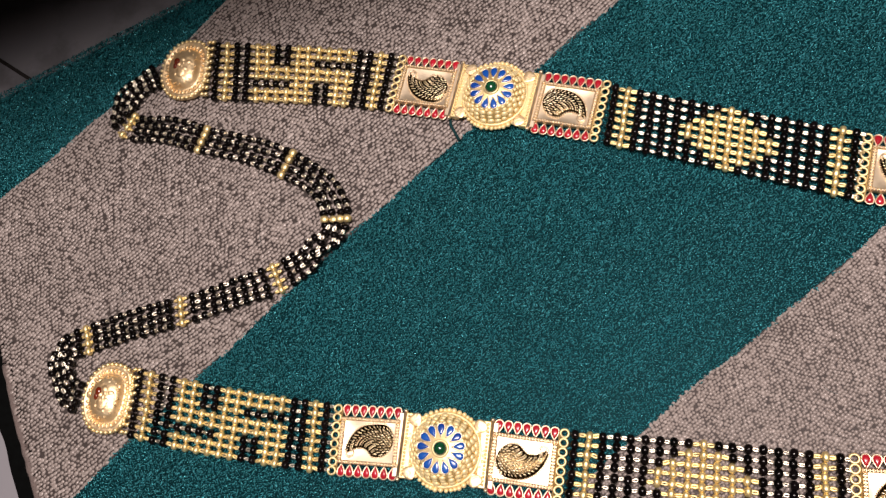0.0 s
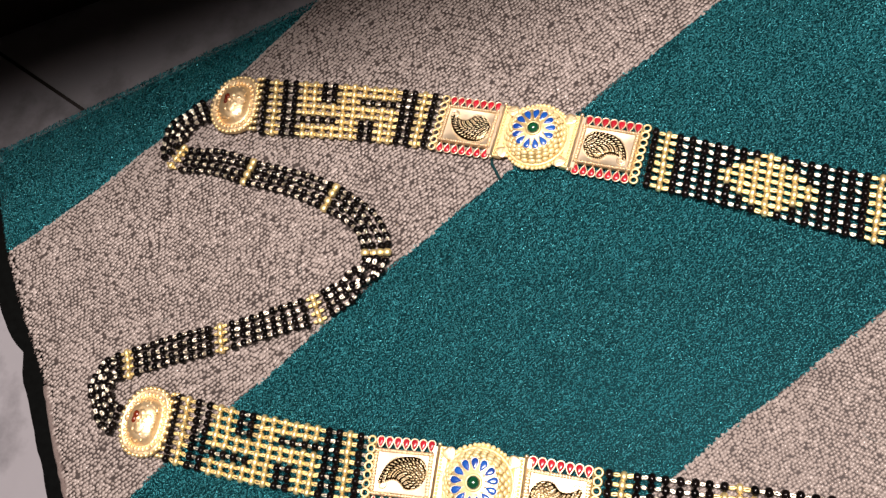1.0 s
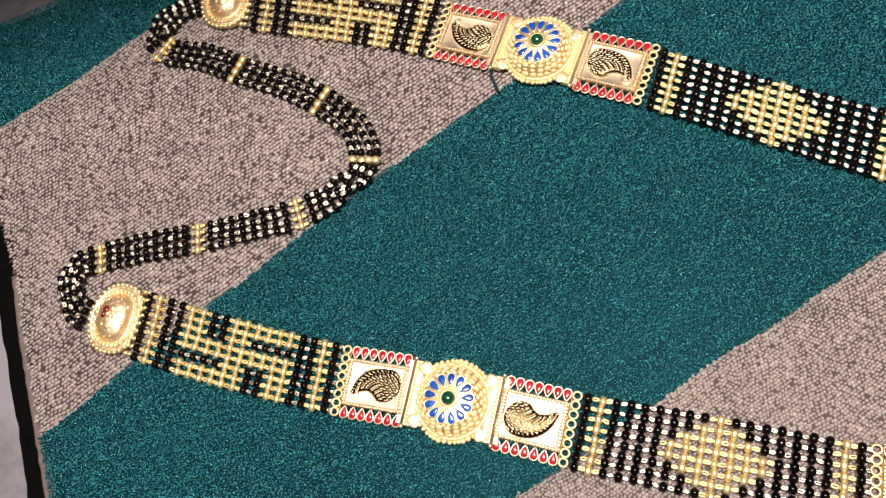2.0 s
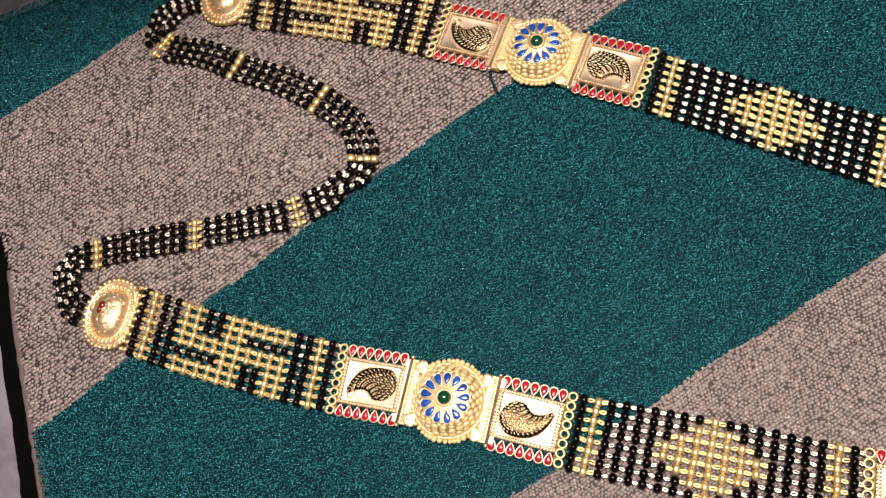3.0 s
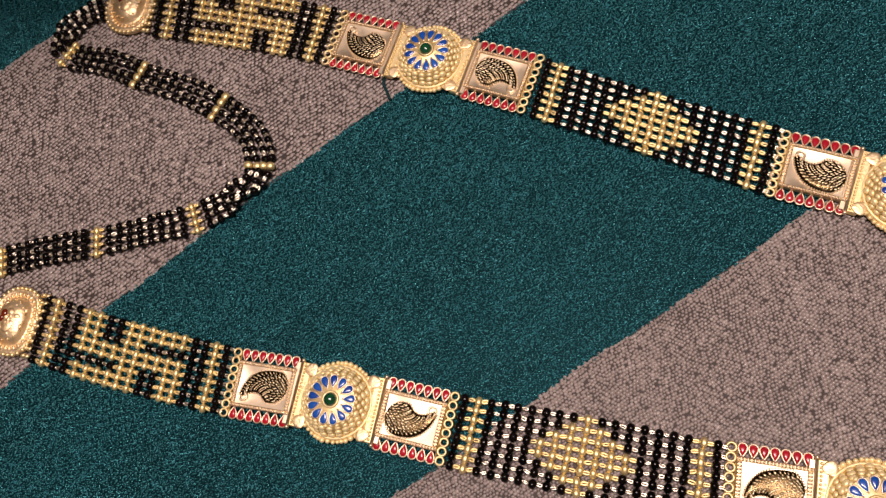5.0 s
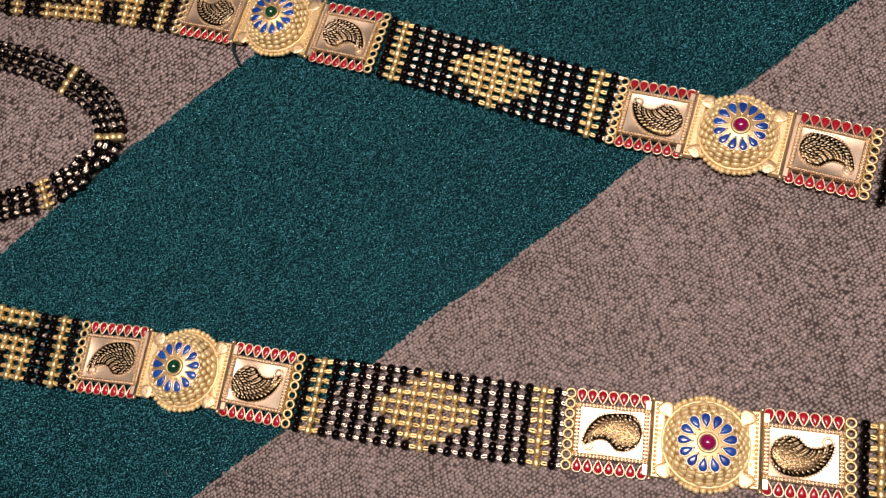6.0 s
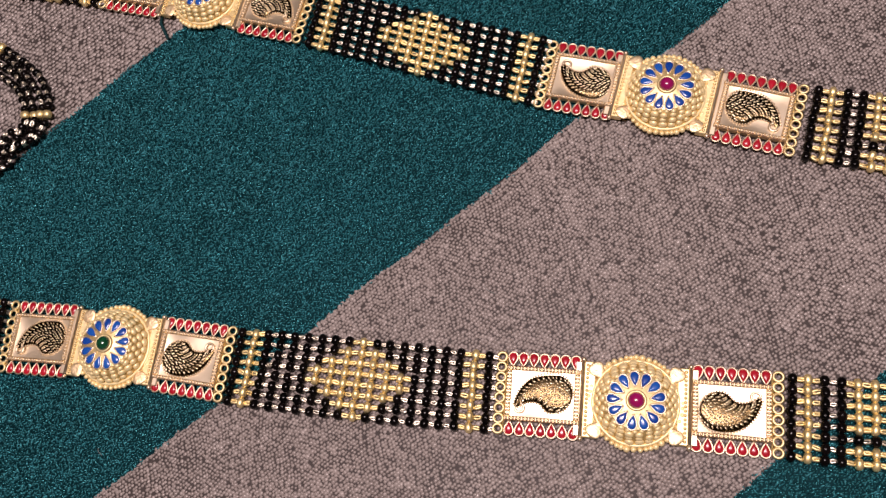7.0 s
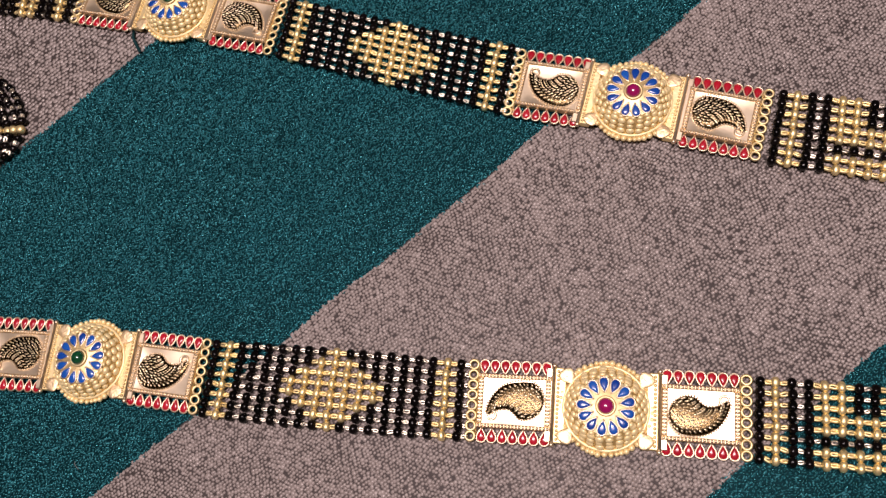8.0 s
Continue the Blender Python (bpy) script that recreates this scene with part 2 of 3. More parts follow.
ROOM = (-2.1, 1.9, -1.7, 1.9)
box("floor", (ROOM[0], ROOM[2], FLOOR_Z - 0.1), (ROOM[1], ROOM[3], FLOOR_Z - 0.003), GROUT, "dark grout bed under pale stone floor tiles")
# ceiling and walls are never in view: added to control bounce and reflections
box("ceiling", (ROOM[0], ROOM[2], 2.62), (ROOM[1], ROOM[3], 2.72), CEILING, "added unseen grey ceiling that limits bounce light")
box("unseen_wall_west", (ROOM[0] - 0.12, ROOM[2], FLOOR_Z - 0.1), (ROOM[0], ROOM[3], 2.62), PLASTER, "added unseen taupe wall that limits bounce light")
box("unseen_wall_east", (ROOM[1], ROOM[2], FLOOR_Z - 0.1), (ROOM[1] + 0.12, ROOM[3], 2.62), PLASTER, "added unseen taupe wall that limits bounce light")
box("unseen_wall_south", (ROOM[0], ROOM[2] - 0.12, FLOOR_Z - 0.1), (ROOM[1], ROOM[2], 2.62), PLASTER, "added unseen taupe wall that limits bounce light")
box("unseen_wall_north", (ROOM[0], ROOM[3], FLOOR_Z - 0.1), (ROOM[1], ROOM[3] + 0.12, 2.62), PLASTER, "added unseen taupe wall that limits bounce light")

# pale floor tiles, their joints running off beyond the rug
TILE, JOINT = 0.60, 0.002
tile_turn = pose(-0.3725, 0.0695, 0, 0, 0, -21.0)


def clipped(loop, axis, limit, sign):
    """The part of a flat polygon on one side of a line."""
    out = []
    for p, q in zip(loop, loop[1:] + loop[:1]):
        dp, dq = sign * (limit - p[axis]), sign * (limit - q[axis])
        if dp >= 0:
            out.append(p)
        if dp * dq < 0:
            out.append(p.lerp(q, dp / (dp - dq)))
    return out


tiles = tagged(new("floor_tiles"), "pale grey veined stone floor tiles with dark joints", kind="structure")
for i in range(-6, 7):
    for j in range(-6, 7):
        half = (TILE - JOINT) / 2
        middle = Vector((TILE * (i + 0.3), TILE * (j + 0.5), 0))
        loop = [tile_turn @ (middle + Vector((half * p, half * q, 0))) for p, q in ((-1, -1), (1, -1), (1, 1), (-1, 1))]
        for axis, limit, sign in ((0, ROOM[0] + 0.002, -1), (0, ROOM[1] - 0.002, 1), (1, ROOM[2] + 0.002, -1), (1, ROOM[3] - 0.002, 1)):
            loop = clipped(loop, axis, limit, sign) if loop else loop
        if len(loop) > 2:
            loops = [[Vector((v.x, v.y, z)) for v in loop] for z in (FLOOR_Z - 0.003, FLOOR_Z)]
            part("tile", [outline_solid(loops)], MARBLE, tiles, smooth=False)

# ---------------------------------------------------------------- rug
CORNER, ALONG, DOWN = Vector((-0.369, 0.0155, 0)), Vector((0.818, 0.576, 0)).normalized(), Vector((0.623, -0.782, 0)).normalized()
RUG_A, RUG_B = 0.80, 0.62


def rug_spot(a, b):
    """The place on the floor of a spot on the rug: its two open edges wander off the straight."""
    out_a = (0.0017 + 0.0036 * np.exp(-((b - 0.065) / 0.04) ** 2) - 0.0016 * np.exp(-((b - 0.137) / 0.018) ** 2) - 0.004 * np.exp(-(b / 0.016) ** 2)) * np.exp(-np.maximum(a, 0) / 0.03)
    out_b = (0.0062 - 0.013 * np.clip(a, 0, 0.25)) * np.exp(-np.maximum(b, 0) / 0.035)
    u, v = a - out_a, b - out_b
    return CORNER.x + ALONG.x * u + DOWN.x * v, CORNER.y + ALONG.y * u + DOWN.y * v


def rug_point(a, b, z=0.0):
    x, y = rug_spot(a, b)
    return Vector((float(x), float(y), z))


def rug_steps(length):
    steps = [0.0, 0.0008, 0.002, 0.004]
    at = 0.008
    while at < length - 0.008:
        steps.append(at)
        at += 0.008
    return steps + [length - 0.004, length - 0.002, length - 0.0008, length]


def rug_top():
    sa, sb = rug_steps(RUG_A), rug_steps(RUG_B)
    verts, faces = [], []
    for a in sa:
        for b in sb:
            p = rug_point(a, b)
            edge = min(a, b, RUG_A - a, RUG_B - b)
            drop = 0.0065 * (1 - min(edge / 0.004, 1.0)) ** 2
            swell = 0.0002 * (noise.noise(p * 14.0) - 0.6) + 0.0001 * noise.noise(p * 60.0)
            frill = 0.0009 * noise.noise(p * 240.0) if edge < 0.003 else 0.0
            verts.append(p + (ALONG + DOWN) * frill + Vector((0, 0, min(swell, 0.0) - 0.0008 - drop)))
    nb = len(sb)
    for i in range(len(sa) - 1):
        for j in range(nb - 1):
            faces.append((i * nb + j, i * nb + nb + j, i * nb + nb + j + 1, i * nb + j + 1))
    return verts, [tuple(reversed(f)) for f in faces]


rug = tagged(new("rug"), "low-pile rug in diagonal teal and taupe-grey stripes", "rug")
part("rug_surface", [rug_top()], WEAVE, rug, "woven ground, coloured dark for the shade between the tufts")


def felt_backing():
    """The black felt under the pile, sticking out past the open end in an uneven strip."""
    near = []
    for k in range(121):
        b = -0.002 + (RUG_B + 0.002) * k / 120
        out = 0.0145 + 0.0045 * math.exp(-((b - 0.082) / 0.022) ** 2) - 0.0035 * math.exp(-((b - 0.112) / 0.006) ** 2) + 0.0012 * noise.noise(Vector((b * 90, 0, 0))) + 0.0006 * noise.noise(Vector((b * 420, 3, 0)))
        near.append(CORNER - ALONG * out + DOWN * b)
    loop = near + [CORNER + ALONG * RUG_A + DOWN * RUG_B, CORNER + ALONG * RUG_A - DOWN * 0.004]
    return outline_solid([[Vector((v.x, v.y, z)) for v in loop] for z in (FLOOR_Z, FLOOR_Z + 0.0034)])


part("backing", [felt_backing()], FELT, rug, "black felt backing that shows along the edge", smooth=False)
part("binding", [tube([rug_point(-0.0012 + 0.0006 * noise.noise(Vector((b * 0.9, 7, 0))), b * 0.004, -0.0045) for b in range(34, 150)], 0.0022, 8)], GREY_YARN, rug, "grey overcast binding along the open end")


def stripe_edges(along):
    """Where the four stripe borders lie across the rug, at a place along them: they wander a little."""
    ripple = 0.0006 * np.sin(along * 55.0) + 0.0004 * np.sin(along * 140.0 + 1.0)
    return (-0.239 - 0.6 * (along + 0.13) ** 2 + ripple, -0.1005 + 0.12 * along ** 2 - ripple, 0.0446 + 0.02 * along + ripple, 0.1812 - ripple)


def is_plush(x, y, jitter=0.0):
    across, along = 0.788 * x - 0.616 * y + jitter, 0.616 * x + 0.788 * y
    e = stripe_edges(along)
    return (across < e[0]) | ((across > e[1]) & (across < e[2])) | (across > e[3])


def filled_mesh(name, verts, faces, material):
    """One mesh from arrays of vertices and triangles."""
    me = bpy.data.meshes.new(name)
    me.vertices.add(len(verts))
    me.vertices.foreach_set("co", verts.astype(np.float32).reshape(-1))
    me.loops.add(len(faces) * 3)
    me.loops.foreach_set("vertex_index", faces.astype(np.int32).reshape(-1))
    me.polygons.add(len(faces))
    me.polygons.foreach_set("loop_start", np.arange(0, len(faces) * 3, 3, dtype=np.int32))
    me.polygons.foreach_set("use_smooth", np.ones(len(faces), bool))
    me.materials.append(material)
    me.update(calc_edges=True)
    return me


LEAN = (-0.015, 0.04)


def tuft_mesh(name, x, y, turn, long, thin, tall, tip, material, low=-0.0011, sides=4, lean=LEAN, uneven=0.0, spread=0.09):
    """Many small leaning tufts in one mesh: a base, a shoulder and a tip each."""
    count, ring = len(x), 2 * sides + 1
    cs, sn = np.cos(turn), np.sin(turn)
    own = np.random.default_rng(count).normal(0, spread, (2, count))
    lean = (lean[0] + own[0], lean[1] + own[1])
    verts = np.zeros((count, ring, 3), np.float32)

    rough = np.random.default_rng(count + 1).uniform(1 - uneven, 1 + uneven, (sides, count))

    def put(k, u, w, z):
        dx, dy = u * cs - w * sn, u * sn + w * cs
        verts[:, k, 0], verts[:, k, 1], verts[:, k, 2] = x + dx, y + dy, z + lean[0] * dx + lean[1] * dy

    for k in range(sides):
        p, q = math.cos(2 * math.pi * k / sides), math.sin(2 * math.pi * k / sides)
        put(k, p * long * rough[k], q * thin * rough[k], low + (tip * tall if k == 0 else 0.0))
        put(k + sides, (0.7 * p * rough[k] + 0.08) * long, 0.78 * q * thin * rough[k], low + 0.72 * tall)
    put(2 * sides, 0.15 * long, 0.0 * thin, low + tall)
    shape = []
    for k in range(sides):
        j = (k + 1) % sides
        shape += [(k, j, j + sides), (k, j + sides, k + sides), (k + sides, j + sides, 2 * sides)]
    faces = (np.arange(count, dtype=np.int32)[:, None, None] * ring + np.array(shape, np.int32)[None]).reshape(-1, 3)
    return filled_mesh(name, verts.reshape(-1, 3), faces, material)


def knots(step_a, step_d, jitter, rng, inside=True):
    """A jittered grid of knots over the stretch of rug that the necklace lies on."""
    ga, gd = np.meshgrid(np.arange(0.0008, RUG_A - 0.001, step_a), np.arange(0.0008, RUG_B - 0.001, step_d), indexing="ij")
    gd = gd + (np.arange(ga.shape[0]) % 2)[:, None] * step_d / 2
    ga = ga + rng.normal(0, jitter, ga.shape)
    gd = gd + rng.normal(0, jitter, gd.shape)
    x, y = rug_spot(ga, gd)
    keep = ((x < 0.235) & (y > -0.19) & (y < 0.155)) == inside
    return x[keep], y[keep]


def slow(x, y, phase):
    """A smooth uneven field between about -1 and 1."""
    return (np.sin(x * 71 + y * 43 + phase) + np.sin(y * 97 - x * 31 + 2 * phase) + np.sin(x * 190 + y * 160 + 3 * phase) + np.sin(y * 260 - x * 210 + phase)) / 2.6


def pile_tufts():
    rng = np.random.default_rng(3)
    x, y = knots(0.00098, 0.0009, 0.0002, rng)
    keep = is_plush(x, y, rng.normal(0, 0.0005, len(x)))
    x, y = x[keep], y[keep]
    n = len(x)
    # the nap is brushed this way and that in long streaks
    comb = slow(6 * (0.788 * x - 0.616 * y), 0.8 * (0.616 * x + 0.788 * y), 1.7)
    me = tuft_mesh("teal_pile", x, y, rng.normal(0.85, 0.7, n), rng.uniform(0.0006, 0.0012, n), rng.uniform(0.00026, 0.00042, n), rng.uniform(0.0003, 0.0007, n), 0.4, TEAL_PILE, -0.00095, lean=(LEAN[0] + 0.13 * comb, LEAN[1] - 0.16 * comb), spread=0.19)
    linked("teal_pile", me, rug, None, "short teal plush pile")["kind"] = "stuff"
    # the grey stripes: round loops on a near-square weave, with dark pits where four meet
    # coarse ribs on the stripe by the end caps, a finer weave on the other
    det = ALONG.x * DOWN.y - ALONG.y * DOWN.x
    for step, row, lo, hi, long, thin, label in (
        (0.0019, 0.00172, -0.31, -0.03, 0.00114, 0.00076, "taupe-grey ribbed loop pile"),
        (0.00138, 0.00122, -0.03, 0.19, 0.00077, 0.00066, "taupe-grey loop pile with dark gaps"),
    ):
        along, across = np.meshgrid(np.arange(-0.36, 0.36, step), np.arange(lo, hi, row), indexing="ij")
        along = along + (np.arange(along.shape[1]) % 2) * step / 2 + rng.normal(0, 0.13 * step, along.shape) + 0.0005 * np.sin(across * 260)
        across = across + rng.normal(0, 0.0001, across.shape) + 0.0006 * np.sin(along * 150 + 1) + 0.0003 * np.sin(along * 390 + across * 90)
        x, y = 0.788 * across + 0.616 * along, -0.616 * across + 0.788 * along
        a, b = ((x - CORNER.x) * DOWN.y - (y - CORNER.y) * DOWN.x) / det, (ALONG.x * (y - CORNER.y) - ALONG.y * (x - CORNER.x)) / det
        x, y = rug_spot(a, b)
        keep = (a > 0.0006) & (b > 0.0006) & (x < 0.235) & (y > -0.19) & (y < 0.155) & ~is_plush(x, y, rng.normal(0, 0.0004, x.shape)) & (rng.random(x.shape) > 0.02)
        x, y = x[keep], y[keep]
        n = len(x)
        full = np.clip(1.03 + 0.04 * slow(x, y, 0.7) + 0.06 * slow(2.6 * x, 2.6 * y, 4.1) + rng.normal(0, 0.14, n), 0.66, 1.5)
        me = tuft_mesh("grey_pile", x, y, rng.normal(0.9, 0.22, n), long * full, thin * full, rng.uniform(0.0003, 0.00065, n), 0.1, GREY_PILE, -0.00095, sides=6, uneven=0.22)
        linked("grey_pile", me, rug, None, label)["kind"] = "stuff"
    # the rest of the rug, where nothing lies, in larger tufts
    x, y = knots(0.0036, 0.0032, 0.0006, rng, False)
    plush = is_plush(x, y)
    for name, pick, material in (("teal_pile", plush, TEAL_PILE), ("grey_pile", ~plush, GREY_PILE)):
        px, py = x[pick], y[pick]
        n = len(px)
        me = tuft_mesh(name, px, py, rng.normal(0.7, 0.6, n), rng.uniform(0.0023, 0.0032, n), rng.uniform(0.0015, 0.0022, n), rng.uniform(0.0006, 0.0011, n), 0.3, material)
        linked(name, me, rug, None, "short rug pile")["kind"] = "stuff"
    # a denser row of loops closes each grey stripe
    rows = []
    for k, side in enumerate((1, -1, 1, -1)):
        along = np.arange(-0.32, 0.26, 0.00085) + rng.normal(0, 0.0001, 683)[: len(np.arange(-0.32, 0.26, 0.00085))]
        across = stripe_edges(along)[k] + side * 0.0004 + rng.normal(0, 0.00022, len(along))
        rows.append((0.788 * across + 0.616 * along, -0.616 * across + 0.788 * along))
    x, y = np.concatenate([r[0] for r in rows]), np.concatenate([r[1] for r in rows])
    rel = np.stack([x - CORNER.x, y - CORNER.y])
    pa, pd = (rel[0] * DOWN.y - rel[1] * DOWN.x) / det, (ALONG.x * rel[1] - ALONG.y * rel[0]) / det
    keep = (pa > 0.001) & (pd > 0.001) & (x < 0.235) & (y > -0.19) & (y < 0.155)
    x, y = x[keep], y[keep]
    n = len(x)
    me = tuft_mesh("border_pile", x, y, rng.normal(0.9, 0.5, n), rng.uniform(0.0006, 0.001, n), rng.uniform(0.0003, 0.00045, n), rng.uniform(0.0007, 0.0011, n), 0.2, GREY_PILE)
    linked("border_pile", me, rug, None, "pale loops along the stripe borders")["kind"] = "stuff"


pile_tufts()

# loose yarn ends along the two open edges and across the stripe borders
random.seed(5)


def whisker(at, way, length, thick):
    tip = at + way * length
    mid = (at + tip) / 2 + Vector((0, 0, length * 0.25))
    return tube([at, mid, tip], thick, 3)


def stripe_of(p):
    return bool(is_plush(p.x, p.y))


fringe = {True: [], False: []}
for count, way, out, length in ((520, DOWN, -ALONG, 0.36), (520, ALONG, -DOWN, 0.5)):
    for _ in range(count):
        s = random.uniform(0, length)
        p = rug_point(0, s) if way is DOWN else rug_point(s, 0)
        a = random.uniform(-0.7, 0.7)
        go = (out * math.cos(a) + way * math.sin(a)).normalized()
        fringe[stripe_of(p - out * 0.004)].append(whisker(p - out * 0.001 + Vector((0, 0, -0.003)), go, random.uniform(0.0012, 0.003), 0.00022))
part("teal_fringe", fringe[True], TEAL_YARN, rug, "short teal yarn ends")["kind"] = "stuff"
part("grey_fringe", fringe[False], GREY_YARN, rug, "short grey yarn ends")["kind"] = "stuff"
lint = []
for _ in range(9):
    p = Vector((random.uniform(-0.33, 0.2), random.uniform(-0.15, 0.12), 0.0004))
    a, bendy, length = random.uniform(0, 6.28), random.uniform(-0.9, 0.9), random.uniform(0.003, 0.006)
    hair = [p + Vector((math.cos(a + bendy * t / 5), math.sin(a + bendy * t / 5), 0)) * (length * t / 5) + Vector((0, 0, 0.0003 * math.sin(t))) for t in range(6)]
    lint.append(tube(hair, 0.00008, 4))
part("lint", lint, LINT, rug, "fine pale lint hairs")["kind"] = "stuff"
tagged(part("loose_thread", [tube([(-0.0968, 0.0545, 0.0006), (-0.0955, 0.0505, 0.0012), (-0.0925, 0.047, 0.0012), (-0.0905, 0.0445, 0.0003)], 0.0007, 5)], TEAL_YARN, None), "short loose teal thread lying on the rug", "thread")

# ---------------------------------------------------------------- dark bench beyond the rug
bench = tagged(new("bench"), "dark wooden bench beyond the rug, with an added unseen top that shades the floor", "bench")
bench.matrix_basis = pose(-0.36, 0.118, FLOOR_Z, 0, 0, 27.0)
# unseen overhanging top, added to throw shade on the floor by the rug
box("seat", (-0.75, -0.168, 0.40), (0.62, 0.45, 0.44), DARK_WOOD, kind="", bevel=0.004, parent=bench)
box("base", (-0.70, 0.0, 0.0), (0.58, 0.40, 0.40), DARK_WOOD, kind="", bevel=0.004, parent=bench)

# ---------------------------------------------------------------- necklace
necklace = tagged(new("necklace"), "long necklace of black and gold beads with gold plaques, on rug", "necklace")
LIFT = 0.0004


def plaque_meshes():
    """The shared pieces of a square paisley plaque, 26.5 by 28.5 mm."""
    made = {}
    cushion_v, cushion_f = [], []
    for i in range(13):
        for j in range(10):
            p, q = -1 + i / 6, -1 + j / 4.5
            sag = (1 - p ** 4) * (1 - q ** 4)
            cushion_v.append(Vector((p * 11.6, q * 8.4, 2.35 - 0.5 * sag + 0.16 * math.sin(3 * p + 2 * q))) * MM)
            if i and j:
                a = (i - 1) * 10 + j - 1
                cushion_f.append((a, a + 10, a + 11, a + 1))
    made["plate"] = mesh_of("plate", *joined([slab(25.4 * MM, 18.6 * MM, 0.6 * MM, 1.5 * MM, 0.25 * MM), (cushion_v, cushion_f)]), PALE_GOLD)
    rails = []
    for y in (-8.6, 8.6):
        rails.append(moved(slab(25.6 * MM, 1.5 * MM, 0.6 * MM, 2.9 * MM, 0.3 * MM), pose(0, y * MM, 0)))
    for x in (-11.7, 11.7):
        rails.append(moved(slab(1.9 * MM, 16.2 * MM, 0.6 * MM, 2.85 * MM, 0.3 * MM), pose(x * MM, 0, 0)))
    made["frame"] = mesh_of("frame", *joined(rails), RAIL_GOLD, False)
    made["long_bead"] = mesh_of("frame_bead", *ball(0.56 * MM, 0.66 * MM, 0.62 * MM, 8, 5), PALE_GOLD)
    made["side_bead"] = mesh_of("frame_bead", *ball(0.86 * MM, 0.5 * MM, 0.62 * MM, 8, 5), PALE_GOLD)
    drop = teardrop(4.5 * MM, 3.45 * MM)
    made["stone"] = mesh_of("red_stone", *domed(drop, 1.1 * MM, 0.9 * MM), RED)
    made["setting"] = mesh_of("setting", *tube([Vector((1.13 * v.x, 1.1 * v.y - 0.2 * MM, 1.35 * MM)) for v in drop], 0.32 * MM, 6, True), PALE_GOLD)
    return made


def paisley_spine(s):
    """Centre and half width of the comma shape, head to tail, in mm."""
    x = 3.6 - 15.4 * s + 2.8 * s * s
    y = -0.9 - 5.2 * s + 10.4 * s * s
    return x, y, 6.0 * (1 - s) ** 0.95 * (1.0 + 0.1 * s) + 0.8


def paisley_meshes():
    """The blackened body, its gold scales and its beaded edge with the curled tail."""
    count = 11
    steps = [(-math.cos(c * math.pi / 36), True) for c in range(18)] + [(i / 60, False) for i in range(61)]
    rows = []
    for s, is_cap in steps:
        x, y, r = paisley_spine(max(s, 0.0))
        x2, y2, _ = paisley_spine(max(s, 0.0) + 0.02)
        along = Vector((x2 - x, y2 - y, 0)).normalized()
        side = Vector((-along.y, along.x, 0))
        centre = Vector((x, y, 0))
        if is_cap:
            centre = centre + along * (r * s)
            r = r * math.sqrt(max(1 - s * s, 0.0)) + 0.05
        rows.append((centre, side, r))
    verts, faces = [], []
    for centre, side, r in rows:
        for k in range(count):
            q = -1 + 2 * k / (count - 1)
            h = 0.3 + 0.85 * math.sqrt(max(1 - q * q, 0.0)) * min(1.0, r / 2.6)
            p = centre + side * (r * q)
            verts.append(Vector((p.x, p.y, h if abs(q) < 0.99 else 0.0)) * MM)
    for i in range(len(rows) - 1):
        for k in range(count - 1):
            a = i * count + k
            faces.append((a, a + 1, a + count + 1, a + count))
    body = mesh_of("paisley_body", verts, faces, BLACKENED)
    beads, scales = [], []
    # the beaded edge runs round the head and along both flanks
    edge = [c + d * (r + 0.15) for c, d, r in rows] + [c - d * (r + 0.15) for c, d, r in reversed(rows)]
    gone = 0.0
    for a, b in zip(edge, edge[1:]):
        steps_here = max(1, int((b - a).length / 0.1))
        for k in range(steps_here):
            gone += (b - a).length / steps_here
            if gone > 0.92:
                gone = 0.0
                p = a.lerp(b, k / steps_here)
                beads.append(moved(ball(0.4 * MM, 0.4 * MM, 0.5 * MM, 7, 5), pose(p.x * MM, p.y * MM, 0.35 * MM)))
    # chevron rows of flat scales, a dark channel left inside the beads
    gone, line = 0.0, 0
    for i in range(1, len(rows) - 1):
        gone += (rows[i][0] - rows[i - 1][0]).length
        if gone < 0.95:
            continue
        gone, line = 0.0, line + 1
        centre, side, r = rows[i]
        forward = (rows[i + 1][0] - rows[i - 1][0]).normalized()
        inner = r - 0.75
        if inner < 0.35:
            continue
        across = max(1, round(2 * inner / 1.0))
        for k in range(across):
            q = (k + 0.5) / across * 2 - 1
            push = -0.55 * abs(q) * inner * 0.35 + (0.3 if (k + line) % 2 else -0.1)
            h = 0.42 + 0.85 * math.sqrt(max(1 - (q * inner / r) ** 2, 0.0)) * min(1.0, r / 2.6)
            p = centre + side * (inner * q) + forward * push
            turn = math.degrees(math.atan2(forward.y, forward.x)) + 42 * q
            grow = 0.86 + 0.22 * math.sin(line * 2.3 + k * 1.9)
            scales.append(moved(ball(0.72 * grow * MM, 0.36 * grow * MM, 0.2 * MM, 8, 4), pose(p.x * MM, p.y * MM, h * MM, 9 * q, 5, turn)))
    # the tail rolls over into a small curl
    tip, side, _ = rows[-1]
    start = (rows[-1][0] - rows[-4][0]).normalized()
    curl, heading, spot = [], math.atan2(start.y, start.x), Vector(tip)
    for k in range(15):
        curl.append(Vector((spot.x, spot.y, 0.75)) * MM)
        heading -= 0.34
        spot = spot + Vector((math.cos(heading), math.sin(heading), 0)) * 0.52
    beads.append(tube(curl, 0.46 * MM, 7))
    beads.append(moved(ball(0.7 * MM, 0.7 * MM, 0.6 * MM, 8, 5), pose(curl[-1].x, curl[-1].y, 0.6 * MM)))
